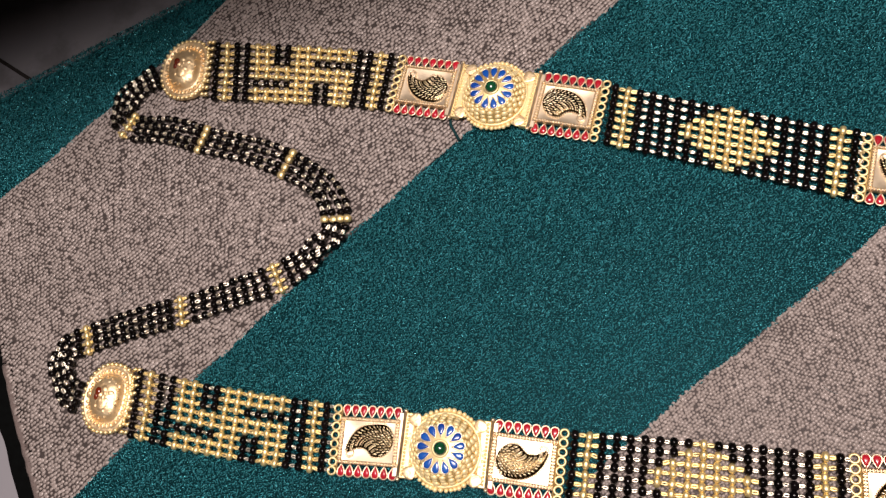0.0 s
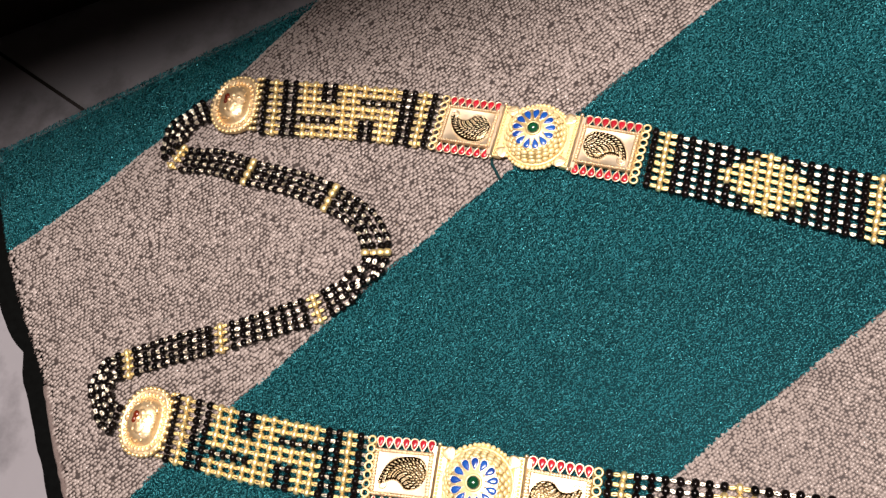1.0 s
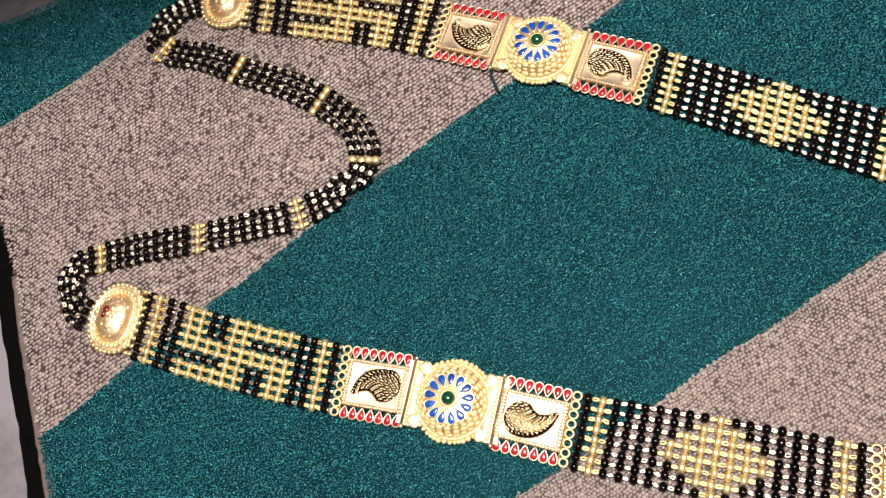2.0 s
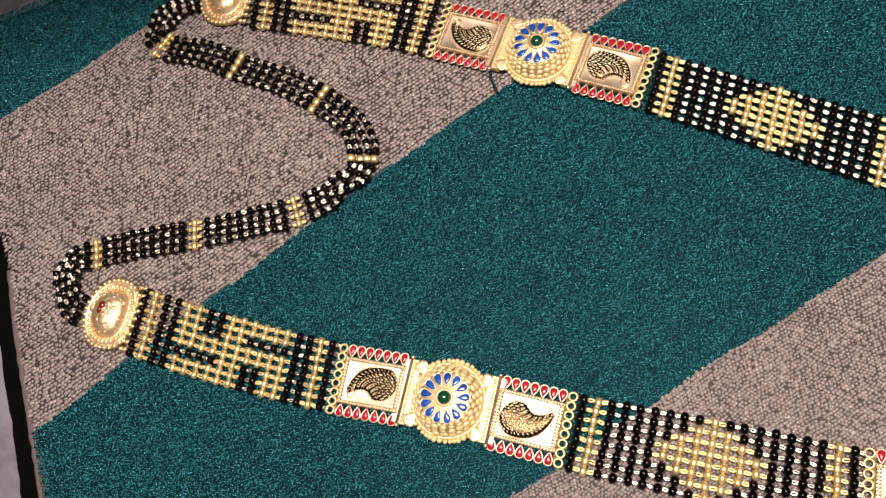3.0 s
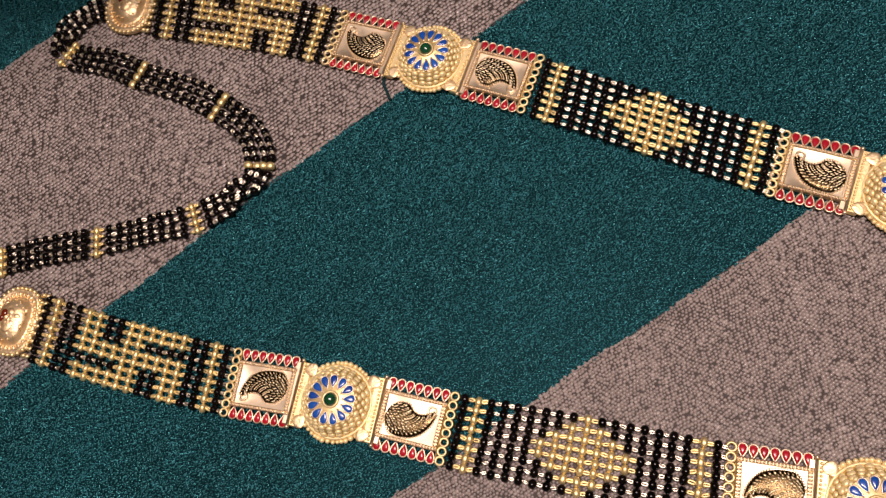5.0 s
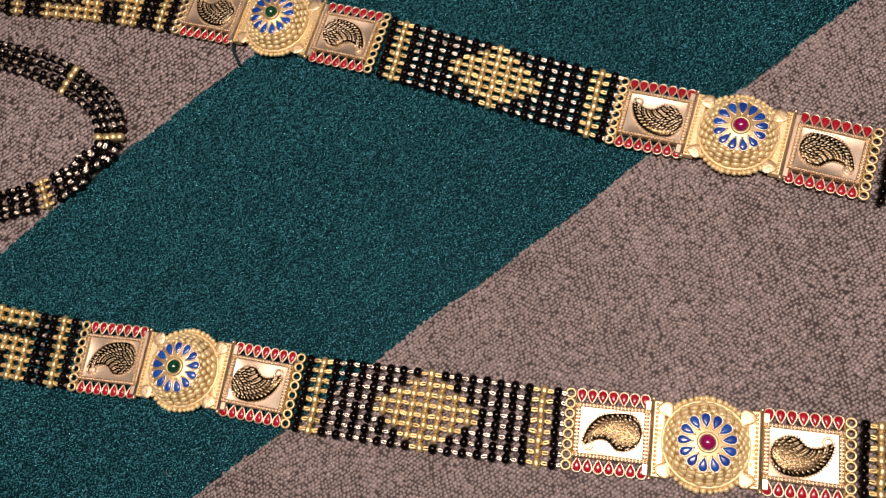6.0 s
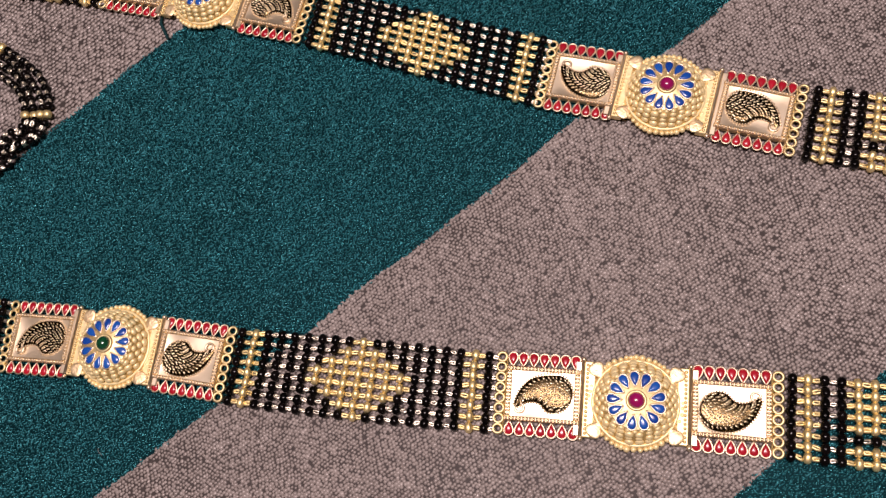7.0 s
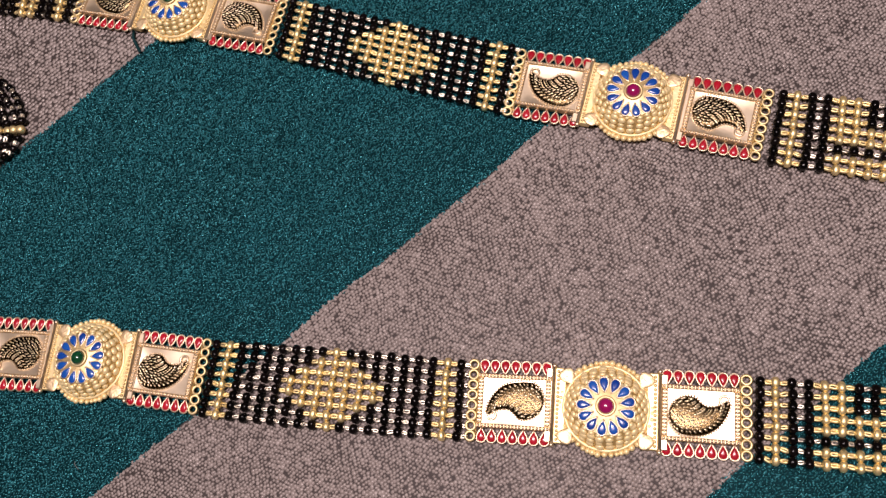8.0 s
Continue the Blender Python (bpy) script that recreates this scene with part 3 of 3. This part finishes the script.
    return body, mesh_of("scale_relief", *joined(scales), SCALE_GOLD), mesh_of("beaded_edge", *joined(beads), PALE_GOLD)


def ring_meshes():
    """One of the small wire rings that join a plaque to its bead band, and the bar they hang on."""
    ring = mesh_of("ring", *tube(ellipse(1.6 * MM, 1.55 * MM, 14), 0.54 * MM, 6, True), GOLD)
    bar = mesh_of("ring_bar", *tube([(0, -13 * MM, 1.5 * MM), (0, 13 * MM, 1.5 * MM)], 0.4 * MM), GOLD)
    return ring, bar


PLAQUE, (PAISLEY, SCALES, LEAF_EDGE), (RING, RING_BAR) = plaque_meshes(), paisley_meshes(), ring_meshes()


def plaque(x, y, turn, ring_side, flip_x, flip_y):
    ob = linked("plaque", PLAQUE["plate"], necklace, pose(x * MM, y * MM, LIFT, 0, 0, turn), "pale gold plaque with an embossed paisley and red drops")
    linked("frame", PLAQUE["frame"], ob)
    for i in range(21):
        for v in (-8.6, 8.6):
            linked("frame_bead", PLAQUE["long_bead"], ob, pose((-11.9 + 23.8 * i / 20) * MM, v * MM, 2.8 * MM))
    for i in range(13):
        for u in (-11.7, 11.7):
            linked("frame_bead", PLAQUE["side_bead"], ob, pose(u * MM, (-7.4 + 14.8 * i / 12) * MM, 2.75 * MM))
    leaf = Matrix.Translation((0, 0, 1.95 * MM)) @ Matrix.Diagonal((flip_x, flip_y, 1, 1))
    linked("paisley", PAISLEY, ob, leaf, "blackened gold paisley with scales")
    linked("scale_relief", SCALES, ob, leaf)
    linked("beaded_edge", LEAF_EDGE, ob, leaf)
    for k in range(7):
        u = (-10.9 + 21.8 * k / 6) * MM
        for up in (1, -1):
            m = pose(u, up * 9.55 * MM, 0, 0, 0, 0 if up > 0 else 180)
            linked("red_stone", PLAQUE["stone"], ob, m)
            linked("setting", PLAQUE["setting"], ob, m)
    linked("ring_bar", RING_BAR, ob, pose(ring_side * 12.8 * MM, 0, 0))
    for k in range(8):
        linked("ring", RING, ob, pose(ring_side * 14.7 * MM, (-12.4 + 24.8 * k / 7) * MM, 1.7 * MM, 4 * math.sin(k * 2.3), 5 * math.sin(k * 1.7), 0))
    return ob


def medallion_meshes():
    made = {}
    profile = [(15.6, 0.4), (15.6, 1.6), (14.6, 2.3), (13.7, 2.5), (13.2, 3.6), (12.4, 5.4), (11.4, 7.0), (10.3, 8.3), (9.6, 8.9), (4.0, 9.5), (2.8, 10.0)]
    # dome body in darker gold, painting the shade between the granules
    made["dome"] = mesh_of("dome", *outline_solid([ellipse(r * MM, r * MM, 48, z * MM) for r, z in profile]), CREVICE_GOLD)
    made["crown"] = mesh_of("crown", *outline_solid([ellipse(r * MM, r * MM, 40, z * MM) for r, z in ((9.7, 8.5), (9.7, 9.0), (9.3, 9.2), (4.0, 9.6), (2.8, 10.05))]), GOLD)
    made["granules"] = []
    # a beaded foot, a plain roll, and two tiers of overlapping scallops up the dome
    for r, z, count, long, wide, tall, tilt in ((15.5, 1.9, 50, 0.98, 0.98, 0.9, 0), (13.1, 4.0, 26, 1.15, 1.4, 0.8, 55), (12.1, 5.9, 24, 1.15, 1.38, 0.8, 50), (11.0, 7.5, 22, 1.1, 1.35, 0.75, 42), (10.0, 8.6, 26, 0.8, 0.95, 0.65, 20)):
        me = mesh_of("granule", *ball(long * MM, wide * MM, tall * MM, 10, 6), DOME_GOLD)
        for i in range(count):
            a = 360 * (i + (0.5 if r in (12.1, 15.5, 10.0) else 0)) / count + 1.2 * math.sin(i * 5.1 + r)
            made["granules"].append((me, pose(0, 0, 0, 0, 0, a) @ pose((r + 0.12 * math.sin(i * 3.7)) * MM, 0, z * MM, 0, tilt, 0) @ Matrix.Scale(1 + 0.16 * math.sin(i * 7.3 + r), 4)))
    made["roll"] = mesh_of("roll", *tube(ellipse(14.15 * MM, 14.15 * MM, 48, 2.5 * MM), 0.62 * MM, 8, True), DOME_GOLD)
    petal = teardrop(5.0 * MM, 3.45 * MM)
    made["petal"] = mesh_of("petal", *domed(petal, 0.75 * MM), BLUE)
    made["petal_rim"] = mesh_of("petal_rim", *tube([Vector((1.12 * v.x, 1.06 * v.y - 0.15 * MM, 0.35 * MM)) for v in petal], 0.3 * MM, 6, True), PALE_GOLD)
    made["collar"] = mesh_of("collar", *tube(ellipse(3.0 * MM, 3.0 * MM, 20), 0.5 * MM, 6, True), GOLD)
    gem = ball(2.6 * MM, 2.6 * MM, 2.0 * MM, 14, 8)
    made["green"], made["magenta"] = mesh_of("green_stone", *gem, GREEN), mesh_of("magenta_stone", *gem, MAGENTA)
    made["plate"] = mesh_of("hinge_plate", *slab(4.2 * MM, 25.8 * MM, 0.5 * MM, 2.7 * MM, 0.4 * MM), GOLD, False)
    made["dot"] = mesh_of("hinge_bead", *ball(0.6 * MM, 0.6 * MM, 0.5 * MM, 7, 4), GOLD)
    pin = [tube([(0, -13 * MM, 1.9 * MM), (0, 13 * MM, 1.9 * MM)], 0.75 * MM, 8)]
    for sy in (-1, 1):
        pin.append(moved(ball(0.95 * MM, 0.95 * MM, 0.95 * MM, 8, 5), pose(0, sy * 13.4 * MM, 1.9 * MM)))
    made["strip"] = mesh_of("hinge_strip", *slab(2.1 * MM, 25.2 * MM, 0.5 * MM, 2.6 * MM, 0.3 * MM), PALE_GOLD, False)
    made["pin"] = mesh_of("hinge_pin", *joined(pin), PALE_GOLD)
    leaf = [Vector((1.2 * v.x, v.y, 0)) for v in teardrop(6.3 * MM, 5.8 * MM)]
    made["leaf"] = mesh_of("leaf", *domed(leaf, 0.3 * MM, 1.6 * MM), CAP_GOLD)
    return made


MEDAL = medallion_meshes()


def medallion(x, y, turn, stone):
    ob = linked("medallion", MEDAL["dome"], necklace, pose(x * MM, y * MM, LIFT, 0, 0, turn), "domed gold medallion with a blue petal flower and a %s stone" % stone)
    linked("crown", MEDAL["crown"], ob)
    linked("roll", MEDAL["roll"], ob)
    for me, m in MEDAL["granules"]:
        linked("granule", me, ob, m)
    for sx in (-1, 1):
        hinge = pose(sx * 15.6 * MM, 0, 0)
        linked("hinge_plate", MEDAL["plate"], ob, hinge, "pale gold hinge plate")
        for k in range(17):
            linked("hinge_bead", MEDAL["dot"], ob, hinge @ pose(sx * 0.7 * MM, (-11.5 + 23 * k / 16) * MM, 2.9 * MM))
        linked("hinge_pin", MEDAL["pin"], ob, hinge @ pose(sx * 2.2 * MM, 0, 0.6 * MM))
        linked("hinge_strip", MEDAL["strip"], ob, hinge @ pose(sx * 3.75 * MM, 0, 0), "pale gold hinge strip")
        for sy in (-1, 1):
            linked("leaf", MEDAL["leaf"], ob, hinge @ pose(-sx * 4.4 * MM, sy * 7.2 * MM, 1.2 * MM, 0, 0, -sx * 34 if sy > 0 else 180 + sx * 34), "pale gold leaf")
    for k in range(13):
        spot = pose(0, 0, 9.3 * MM, 0, 0, 360 * k / 13 + 6) @ pose(0, 4.6 * MM, 0, -4, 0, 0)
        linked("petal", MEDAL["petal"], ob, spot, "blue enamel petal")
        linked("petal_rim", MEDAL["petal_rim"], ob, spot)
    linked("collar", MEDAL["collar"], ob, pose(0, 0, 10.3 * MM))
    linked("centre_stone", MEDAL[stone], ob, pose(0, 0, 10.7 * MM), "round %s stone" % stone)


# plaques: place, turn, side of the rings, flips of the paisley
for x, y, turn, ring_side, fx, fy in (
    (-110.7, 67.3, -1.4, -1, 1, 1), (-46.7, 64.8, -2.8, 1, -1, -1), (85.9, 51.2, -1.6, -1, 1, 1), (148.6, 48.1, -3.8, 1, -1, -1),
    (-98.7, -89.1, 8.0, -1, 1, -1), (-36.2, -83.4, 4.0, 1, -1, 1), (95.2, -68.1, 8.4, -1, 1, -1), (157.0, -59.5, 7.8, 1, -1, 1),
):
    plaque(x, y, turn, ring_side, fx, fy)
for x, y, turn, stone in ((-78.5, 66.2, -2.0, "green"), (116.5, 49.8, -2.8, "magenta"), (-67.0, -85.7, 5.6, "green"), (126.2, -63.9, 8.0, "magenta")):
    medallion(x, y, turn, stone)


# bead bands: eight strands; G gold and B black, row by row
def figure_band():
    rows = []
    for r in range(8):
        row = ["G"] * 10
        for k in range(10):
            if (r < 3 and k in (2, 3)) or (r == 2 and k > 5) or (r == 5 and k < 4) or (r > 4 and k in (6, 7)):
                row[k] = "B"
        rows.append("BGBB" + "".join(row) + "BBGB")
    return rows


def diamond_band():
    rows = []
    for r in range(8):
        half = min(r, 7 - r)
        rows.append("BG" + "".join("G" if abs(k - 7) <= half else "B" for k in range(15)) + "GB")
    return rows


def bend(points, s):
    """A parabola through three points at s = 0, 0.5 and 1."""
    a, b, c = (Vector(p) for p in points)
    return a * (2 * (s - 0.5) * (s - 1)) + b * (4 * s * (1 - s)) + c * (2 * s * (s - 0.5))


def faceted(rx, ry, rz, seg=9, rings=6, square=0.0):
    """A bead; square pushes its shoulders out towards a short barrel."""
    verts, faces = ball(1, 1, 1, seg, rings)
    out = []
    for v in verts:
        k = (abs(v.x) ** (2 + square) + abs(v.y) ** (2 + square) + abs(v.z) ** (2 + square)) ** (-1 / (2 + square))
        out.append(Vector((v.x * k * rx, v.y * k * ry, v.z * k * rz)) * MM)
    return out, faces


BLACK_BEAD = mesh_of("black_bead", *faceted(1.55, 1.86, 1.7, 12, 7, 0.7), BEAD_BLACK)
GOLD_BEAD = mesh_of("gold_bead", *faceted(1.35, 1.92, 1.6, 12, 7, 0.9), BEAD_GOLD)
LINK = mesh_of("wire_link", *joined([tube(ellipse(1.2 * MM, 0.46 * MM, 14), 0.5 * MM, 6, True), moved(faceted(0.55, 0.72, 0.6, 6, 4), pose(-1.25 * MM, 0.1 * MM, 0.2 * MM))]), LINK_GOLD)
GOLD_LINK = mesh_of("gold_link", *tube(ellipse(1.4 * MM, 0.5 * MM, 14), 0.54 * MM, 7, True), BEAD_GOLD)


def band(label, rows, top, bottom):
    """One flat band of beads between two edge curves, in mm."""
    random.seed(len(label))
    cols = len(rows[0])

    def at(s, v):
        p = bend(top, s).lerp(bend(bottom, s), v) * MM
        return Vector((p.x, p.y, LIFT + 1.65 * MM))

    wires = [tube([at(k / 20, (r + 0.5) / 8) for k in range(21)], 0.2 * MM, 5) for r in range(8)]
    holder = linked("bead_band", None, necklace, None, label)
    for wire in wires:
        part("string", [wire], THREAD, holder)
    for r, row in enumerate(rows):
        v = (r + 0.5) / 8
        for k, kind in enumerate(row):
            s = (k + 0.5) / cols
            p, q = at(s, v), at(s + 0.01, v)
            turn = math.degrees(math.atan2(q.y - p.y, q.x - p.x))
            jit = Vector((random.gauss(0, 0.14), random.gauss(0, 0.1), random.uniform(-0.1, 0.15))) * MM
            spot = pose(*(p + jit), random.uniform(-25, 25), random.uniform(-8, 8), turn + random.gauss(0, 5))
            if kind == "B":
                linked("black_bead", BLACK_BEAD, holder, spot)
            else:
                linked("gold_bead", GOLD_BEAD, holder, spot)
            p = at(min((k + 1.0) / cols, 0.998), v)
            golden = "G" in (kind, row[min(k + 1, cols - 1)]) and k < cols - 1
            spot = pose(*(p + Vector((0, 0, random.uniform(-0.3, 0.1) * MM))), random.uniform(-28, 28), random.uniform(-6, 6), turn + random.gauss(0, 9)) @ Matrix.Scale(random.uniform(0.88, 1.06), 4)
            linked("gold_link" if golden else "wire_link", GOLD_LINK if golden else LINK, holder, spot)


figure, diamond = figure_band(), diamond_band()
band("band of black and gold beads with a diamond figure", diamond, ((-30, 77.2), (20, 71.3), (70, 67)), ((-29.6, 49.2), (21, 43.4), (69.4, 37.4)))
band("band of black and gold beads with a diamond figure", diamond, ((-21, -68.2), (28, -61.9), (76.6, -57)), ((-19, -97), (31, -92), (80.8, -85)))
band("band of black and gold beads with a hooked figure", figure, ((-224, 80), (-175.5, 82.2), (-128, 82.3)), ((-217, 49), (-169.2, 52.6), (-127.6, 53.6)))
band("band of black and gold beads with a hooked figure", figure, ((-213, -79.8), (-163.3, -79.6), (-118, -76.8)), ((-208.2, -110.3), (-159.5, -109.3), (-113.2, -105.3)))
band("band of black and gold beads with a hooked figure", figure, ((166.5, 61.6), (212.5, 61.9), (258, 61)), ((165.5, 32), (213, 31.6), (258, 31)))
band("band of black and gold beads with a hooked figure", figure, ((171.4, -43.4), (217, -37.6), (262, -31.6)), ((174.8, -72), (220.5, -66.4), (266, -60.4)))


# end pieces: rounded gold caps with a beaded rim and a smooth domed middle
def rounded(a, b, count, z, square):
    loop = []
    for i in range(count):
        t = 2 * math.pi * i / count
        c, s = math.cos(t), math.sin(t)
        p = 2.0 + (square if c > 0 else 0.0)
        k = (abs(c) ** p + abs(s) ** p) ** (-1 / p)
        loop.append(Vector((a * k * c, b * k * s, z)))
    return loop


def scattered(name, pieces, material, parent):
    for piece in pieces:
        part(name, [piece], material, parent)


def end_cap(x, y, turn, a, b):
    levels = [(1.0, 0.3), (1.0, 2.4), (0.95, 3.2), (0.88, 3.3), (0.8, 2.5), (0.72, 2.3), (0.66, 2.9), (0.62, 4.2), (0.52, 5.6), (0.38, 6.4), (0.18, 6.8)]
    ob = part("end_cap", [outline_solid([rounded(a * f * MM, b * f * MM, 44, z * MM, 0.9) for f, z in levels])], CAP_GOLD, necklace, "rounded gold end cap with a beaded rim", pose(x * MM, y * MM, LIFT, 0, 0, turn))
    rim = [moved(ball(1.12 * MM, 1.12 * MM, 1.0 * MM, 8, 6), pose(*p)) for p in rounded(a * 0.98 * MM, b * 0.98 * MM, 34, 2.5 * MM, 0.9)]
    scattered("rim_bead", rim, GOLD, ob)
    petals = [moved(ball(1.25 * MM, 0.85 * MM, 0.55 * MM, 8, 5), pose(p.x, p.y, 2.6 * MM, 0, 0, math.degrees(math.atan2(p.y, p.x)))) for p in rounded(a * 0.79 * MM, b * 0.8 * MM, 30, 0, 0.6)]
    scattered("border_petal", petals, CAP_GOLD, ob)
    rope = []
    for k in range(9):
        v = (-b + 1.6 + (2 * b - 3.2) * k / 8) * MM
        for d in (-0.9, 1.2):
            rope.append(moved(ball(1.5 * MM, 1.0 * MM, 1.1 * MM, 7, 5), pose((a + d) * MM, v, 2.5 * MM, 0, 0, 32)))
    scattered("rope_bead", rope, GOLD, ob)
    # low embossed relief on the dome
    relief = [moved(ball(3.2 * MM, 4.0 * MM, 1.3 * MM, 10, 6), pose(0.6 * MM, -2.4 * MM, 6.0 * MM)), moved(ball(2.1 * MM, 2.3 * MM, 1.3 * MM, 10, 6), pose(0.6 * MM, 3.2 * MM, 6.0 * MM, 0, 0, 20))]
    for k in range(18):
        t = 2.4 * k
        u = 1.0 + 0.4 * k
        relief.append(moved(ball((0.9 + 0.5 * (k % 3)) * MM, 1.7 * MM, 0.7 * MM, 10, 6), pose(u * math.cos(t) * MM, 1.15 * u * math.sin(t) * MM, (6.7 - 0.045 * u * u) * MM, 14 * math.sin(3 * k), 14 * math.cos(5 * k), 70 * k)))
    for k in range(16):
        t = 2 * math.pi * k / 16
        relief.append(moved(ball(0.55 * MM, 0.55 * MM, 0.5 * MM, 6, 4), pose(a * 0.6 * math.cos(t) * MM, b * 0.6 * math.sin(t) * MM, 5.3 * MM)))
    scattered("relief_boss", relief, CAP_GOLD, ob)
    blobs = [moved(ball(1.7 * MM, 1.9 * MM, 1.0 * MM, 9, 6), pose(-1.9 * MM, 2.3 * MM, 6.9 * MM, 0, -8, 12)), moved(ball(1.2 * MM, 1.9 * MM, 1.0 * MM, 9, 6), pose(-2.3 * MM, 0.2 * MM, 6.9 * MM, 0, -10, -10))]
    part("spot", blobs, RUST, ob, "small rust-red enamel spot")


end_cap(-234.6, 63.6, 9.0, 12.4, 15.4)
end_cap(-222.2, -95.6, 5.0, 12.0, 15.2)

# the back chain: four strands with gold spacer bars, snaking between the end pieces
CHAIN = [(-246, 61.5), (-255.5, 53.5), (-261.5, 43.5), (-260.5, 35), (-251, 31.2), (-232, 32), (-214.4, 29.9), (-191, 27.5), (-167.8, 23.1), (-150, 16), (-139, 5), (-137, -4), (-141, -14), (-157.7, -29.6), (-178, -41), (-199.3, -51.5), (-221, -62), (-240, -71.5), (-249, -77.5), (-250.5, -85.5), (-245.5, -94), (-238, -98.5), (-234, -98)]
BARS = [(-256.5, 32.2), (-214.4, 29.9), (-167.8, 23.1), (-137, 0.5), (-157.7, -29.6), (-199.3, -51.5), (-242, -72.6)]


def smooth_path(points, step):
    pts = [Vector((*p, 0)) for p in points]
    pts = [pts[0] * 2 - pts[1], *pts, pts[-1] * 2 - pts[-2]]
    fine = []
    for i in range(1, len(pts) - 2):
        a, b, c, d = pts[i - 1:i + 3]
        for k in range(40):
            t = k / 40
            fine.append(0.5 * (2 * b + (c - a) * t + (2 * a - 5 * b + 4 * c - d) * t * t + (3 * b - a - 3 * c + d) * t ** 3))
    out, gone = [fine[0]], 0.0
    for p, q in zip(fine, fine[1:]):
        gone += (q - p).length
        if gone >= step:
            out.append(q)
            gone -= step
    return out


STRAND_BEAD = mesh_of("black_bead", *faceted(1.5, 1.74, 1.66, 12, 7, 1.0), BEAD_BLACK)
STRAND_LINK = mesh_of("wire_link", *tube(ellipse(1.15 * MM, 0.6 * MM, 12), 0.5 * MM, 6, True), LINK_GOLD)


def back_chain():
    random.seed(11)
    path = smooth_path(CHAIN, 0.5)
    bars = [min(range(len(path)), key=lambda i: (path[i] - Vector((*b, 0))).length) for b in BARS]
    pitch = 4.85
    strands, beads = [], []
    bends = [Vector((*b, 0)) for b in ((-261, 42), (-254, 52), (-141, -13), (-139, -7), (-250, -84), (-246, -93))]
    for lane in range(4):
        line = []
        for i, p in enumerate(path):
            a, b = path[max(i - 9, 0)], path[min(i + 9, len(path) - 1)]
            along = (b - a).normalized()
            side = Vector((-along.y, along.x, 0))
            curl = min(1.0, sum(math.exp(-((p - b).length / 7.0) ** 2) for b in bends))
            wide = 3.65 - 0.7 * curl + 0.4 * curl * math.sin(i * 0.19 + lane * 1.3)
            wave = curl * 1.1 * math.sin(i * 0.15 + lane * 2.4)
            lift = 1.6 + curl * 1.5 * (1 + math.sin(i * 0.16 + lane * 1.9)) + 0.35 * math.sin(i * 0.05 + lane)
            line.append((p + side * ((lane - 1.5) * wide + wave + 0.35 * math.sin(i * 0.07 + lane * 1.7)) + Vector((0, 0, lift)), along))
        strands.append(tube([p * MM for p, _ in line[::6]], 0.2 * MM, 5))
        # between two spacer bars each strand carries its own whole number of beads
        far = [0.0]
        for (p, _), (q, _) in zip(line, line[1:]):
            far.append(far[-1] + (q - p).length)
        room = [2 if n in (1, 2, 3) else 6 for n in range(len(bars))]
        starts, ends = [4, *(b + w for b, w in zip(bars, room))], [*(b - w for b, w in zip(bars, room)), len(line) - 4]
        for lo, hi in zip(starts, ends):
            number = max(1, round((far[hi] - far[lo]) / pitch))
            for k in range(number):
                for share, kind in ((0.5, "bead"), (1.0, "link")):
                    want = far[lo] + (far[hi] - far[lo]) * (k + share) / number
                    if kind == "link" and k == number - 1:
                        continue
                    i = min(range(lo, hi), key=lambda m: abs(far[m] - want))
                    p, along = line[i]
                    turn = math.degrees(math.atan2(along.y, along.x))
                    shake = Vector((random.gauss(0, 0.15), random.gauss(0, 0.12), random.uniform(-0.1, 0.2)))
                    spot = pose(*((p + shake) * MM), random.uniform(-30, 30), random.uniform(-10, 10), turn + random.gauss(0, 7))
                    if kind == "bead":
                        beads.append(("black_bead", STRAND_BEAD, spot))
                    else:
                        beads.append(("wire_link", STRAND_LINK, spot @ Matrix.Translation((0, 0, 0.5 * MM))))
        for n, b in enumerate(bars):
            p, along = line[b]
            turn = math.degrees(math.atan2(along.y, along.x))
            beads.append(("gold_bead", GOLD_BEAD, pose(*(p * MM), 0, 0, turn) @ Matrix.Diagonal((1.3 if n in (1, 2, 3) else 1.0, 1, 1, 1))))
            for d in (() if n in (1, 2, 3) else (-2.0, 2.0)):
                beads.append(("gold_link", GOLD_LINK, pose(*((p + along * d) * MM), random.uniform(-20, 20), 0, turn) @ Matrix.Scale(0.8, 4)))
    holder = linked("back_chain", None, necklace, None, "four-strand chain of black beads with gold spacers, twisted in its bends")
    for strand in strands:
        part("string", [strand], THREAD, holder)
    for name, me, spot in beads:
        linked(name, me, holder, spot)


back_chain()
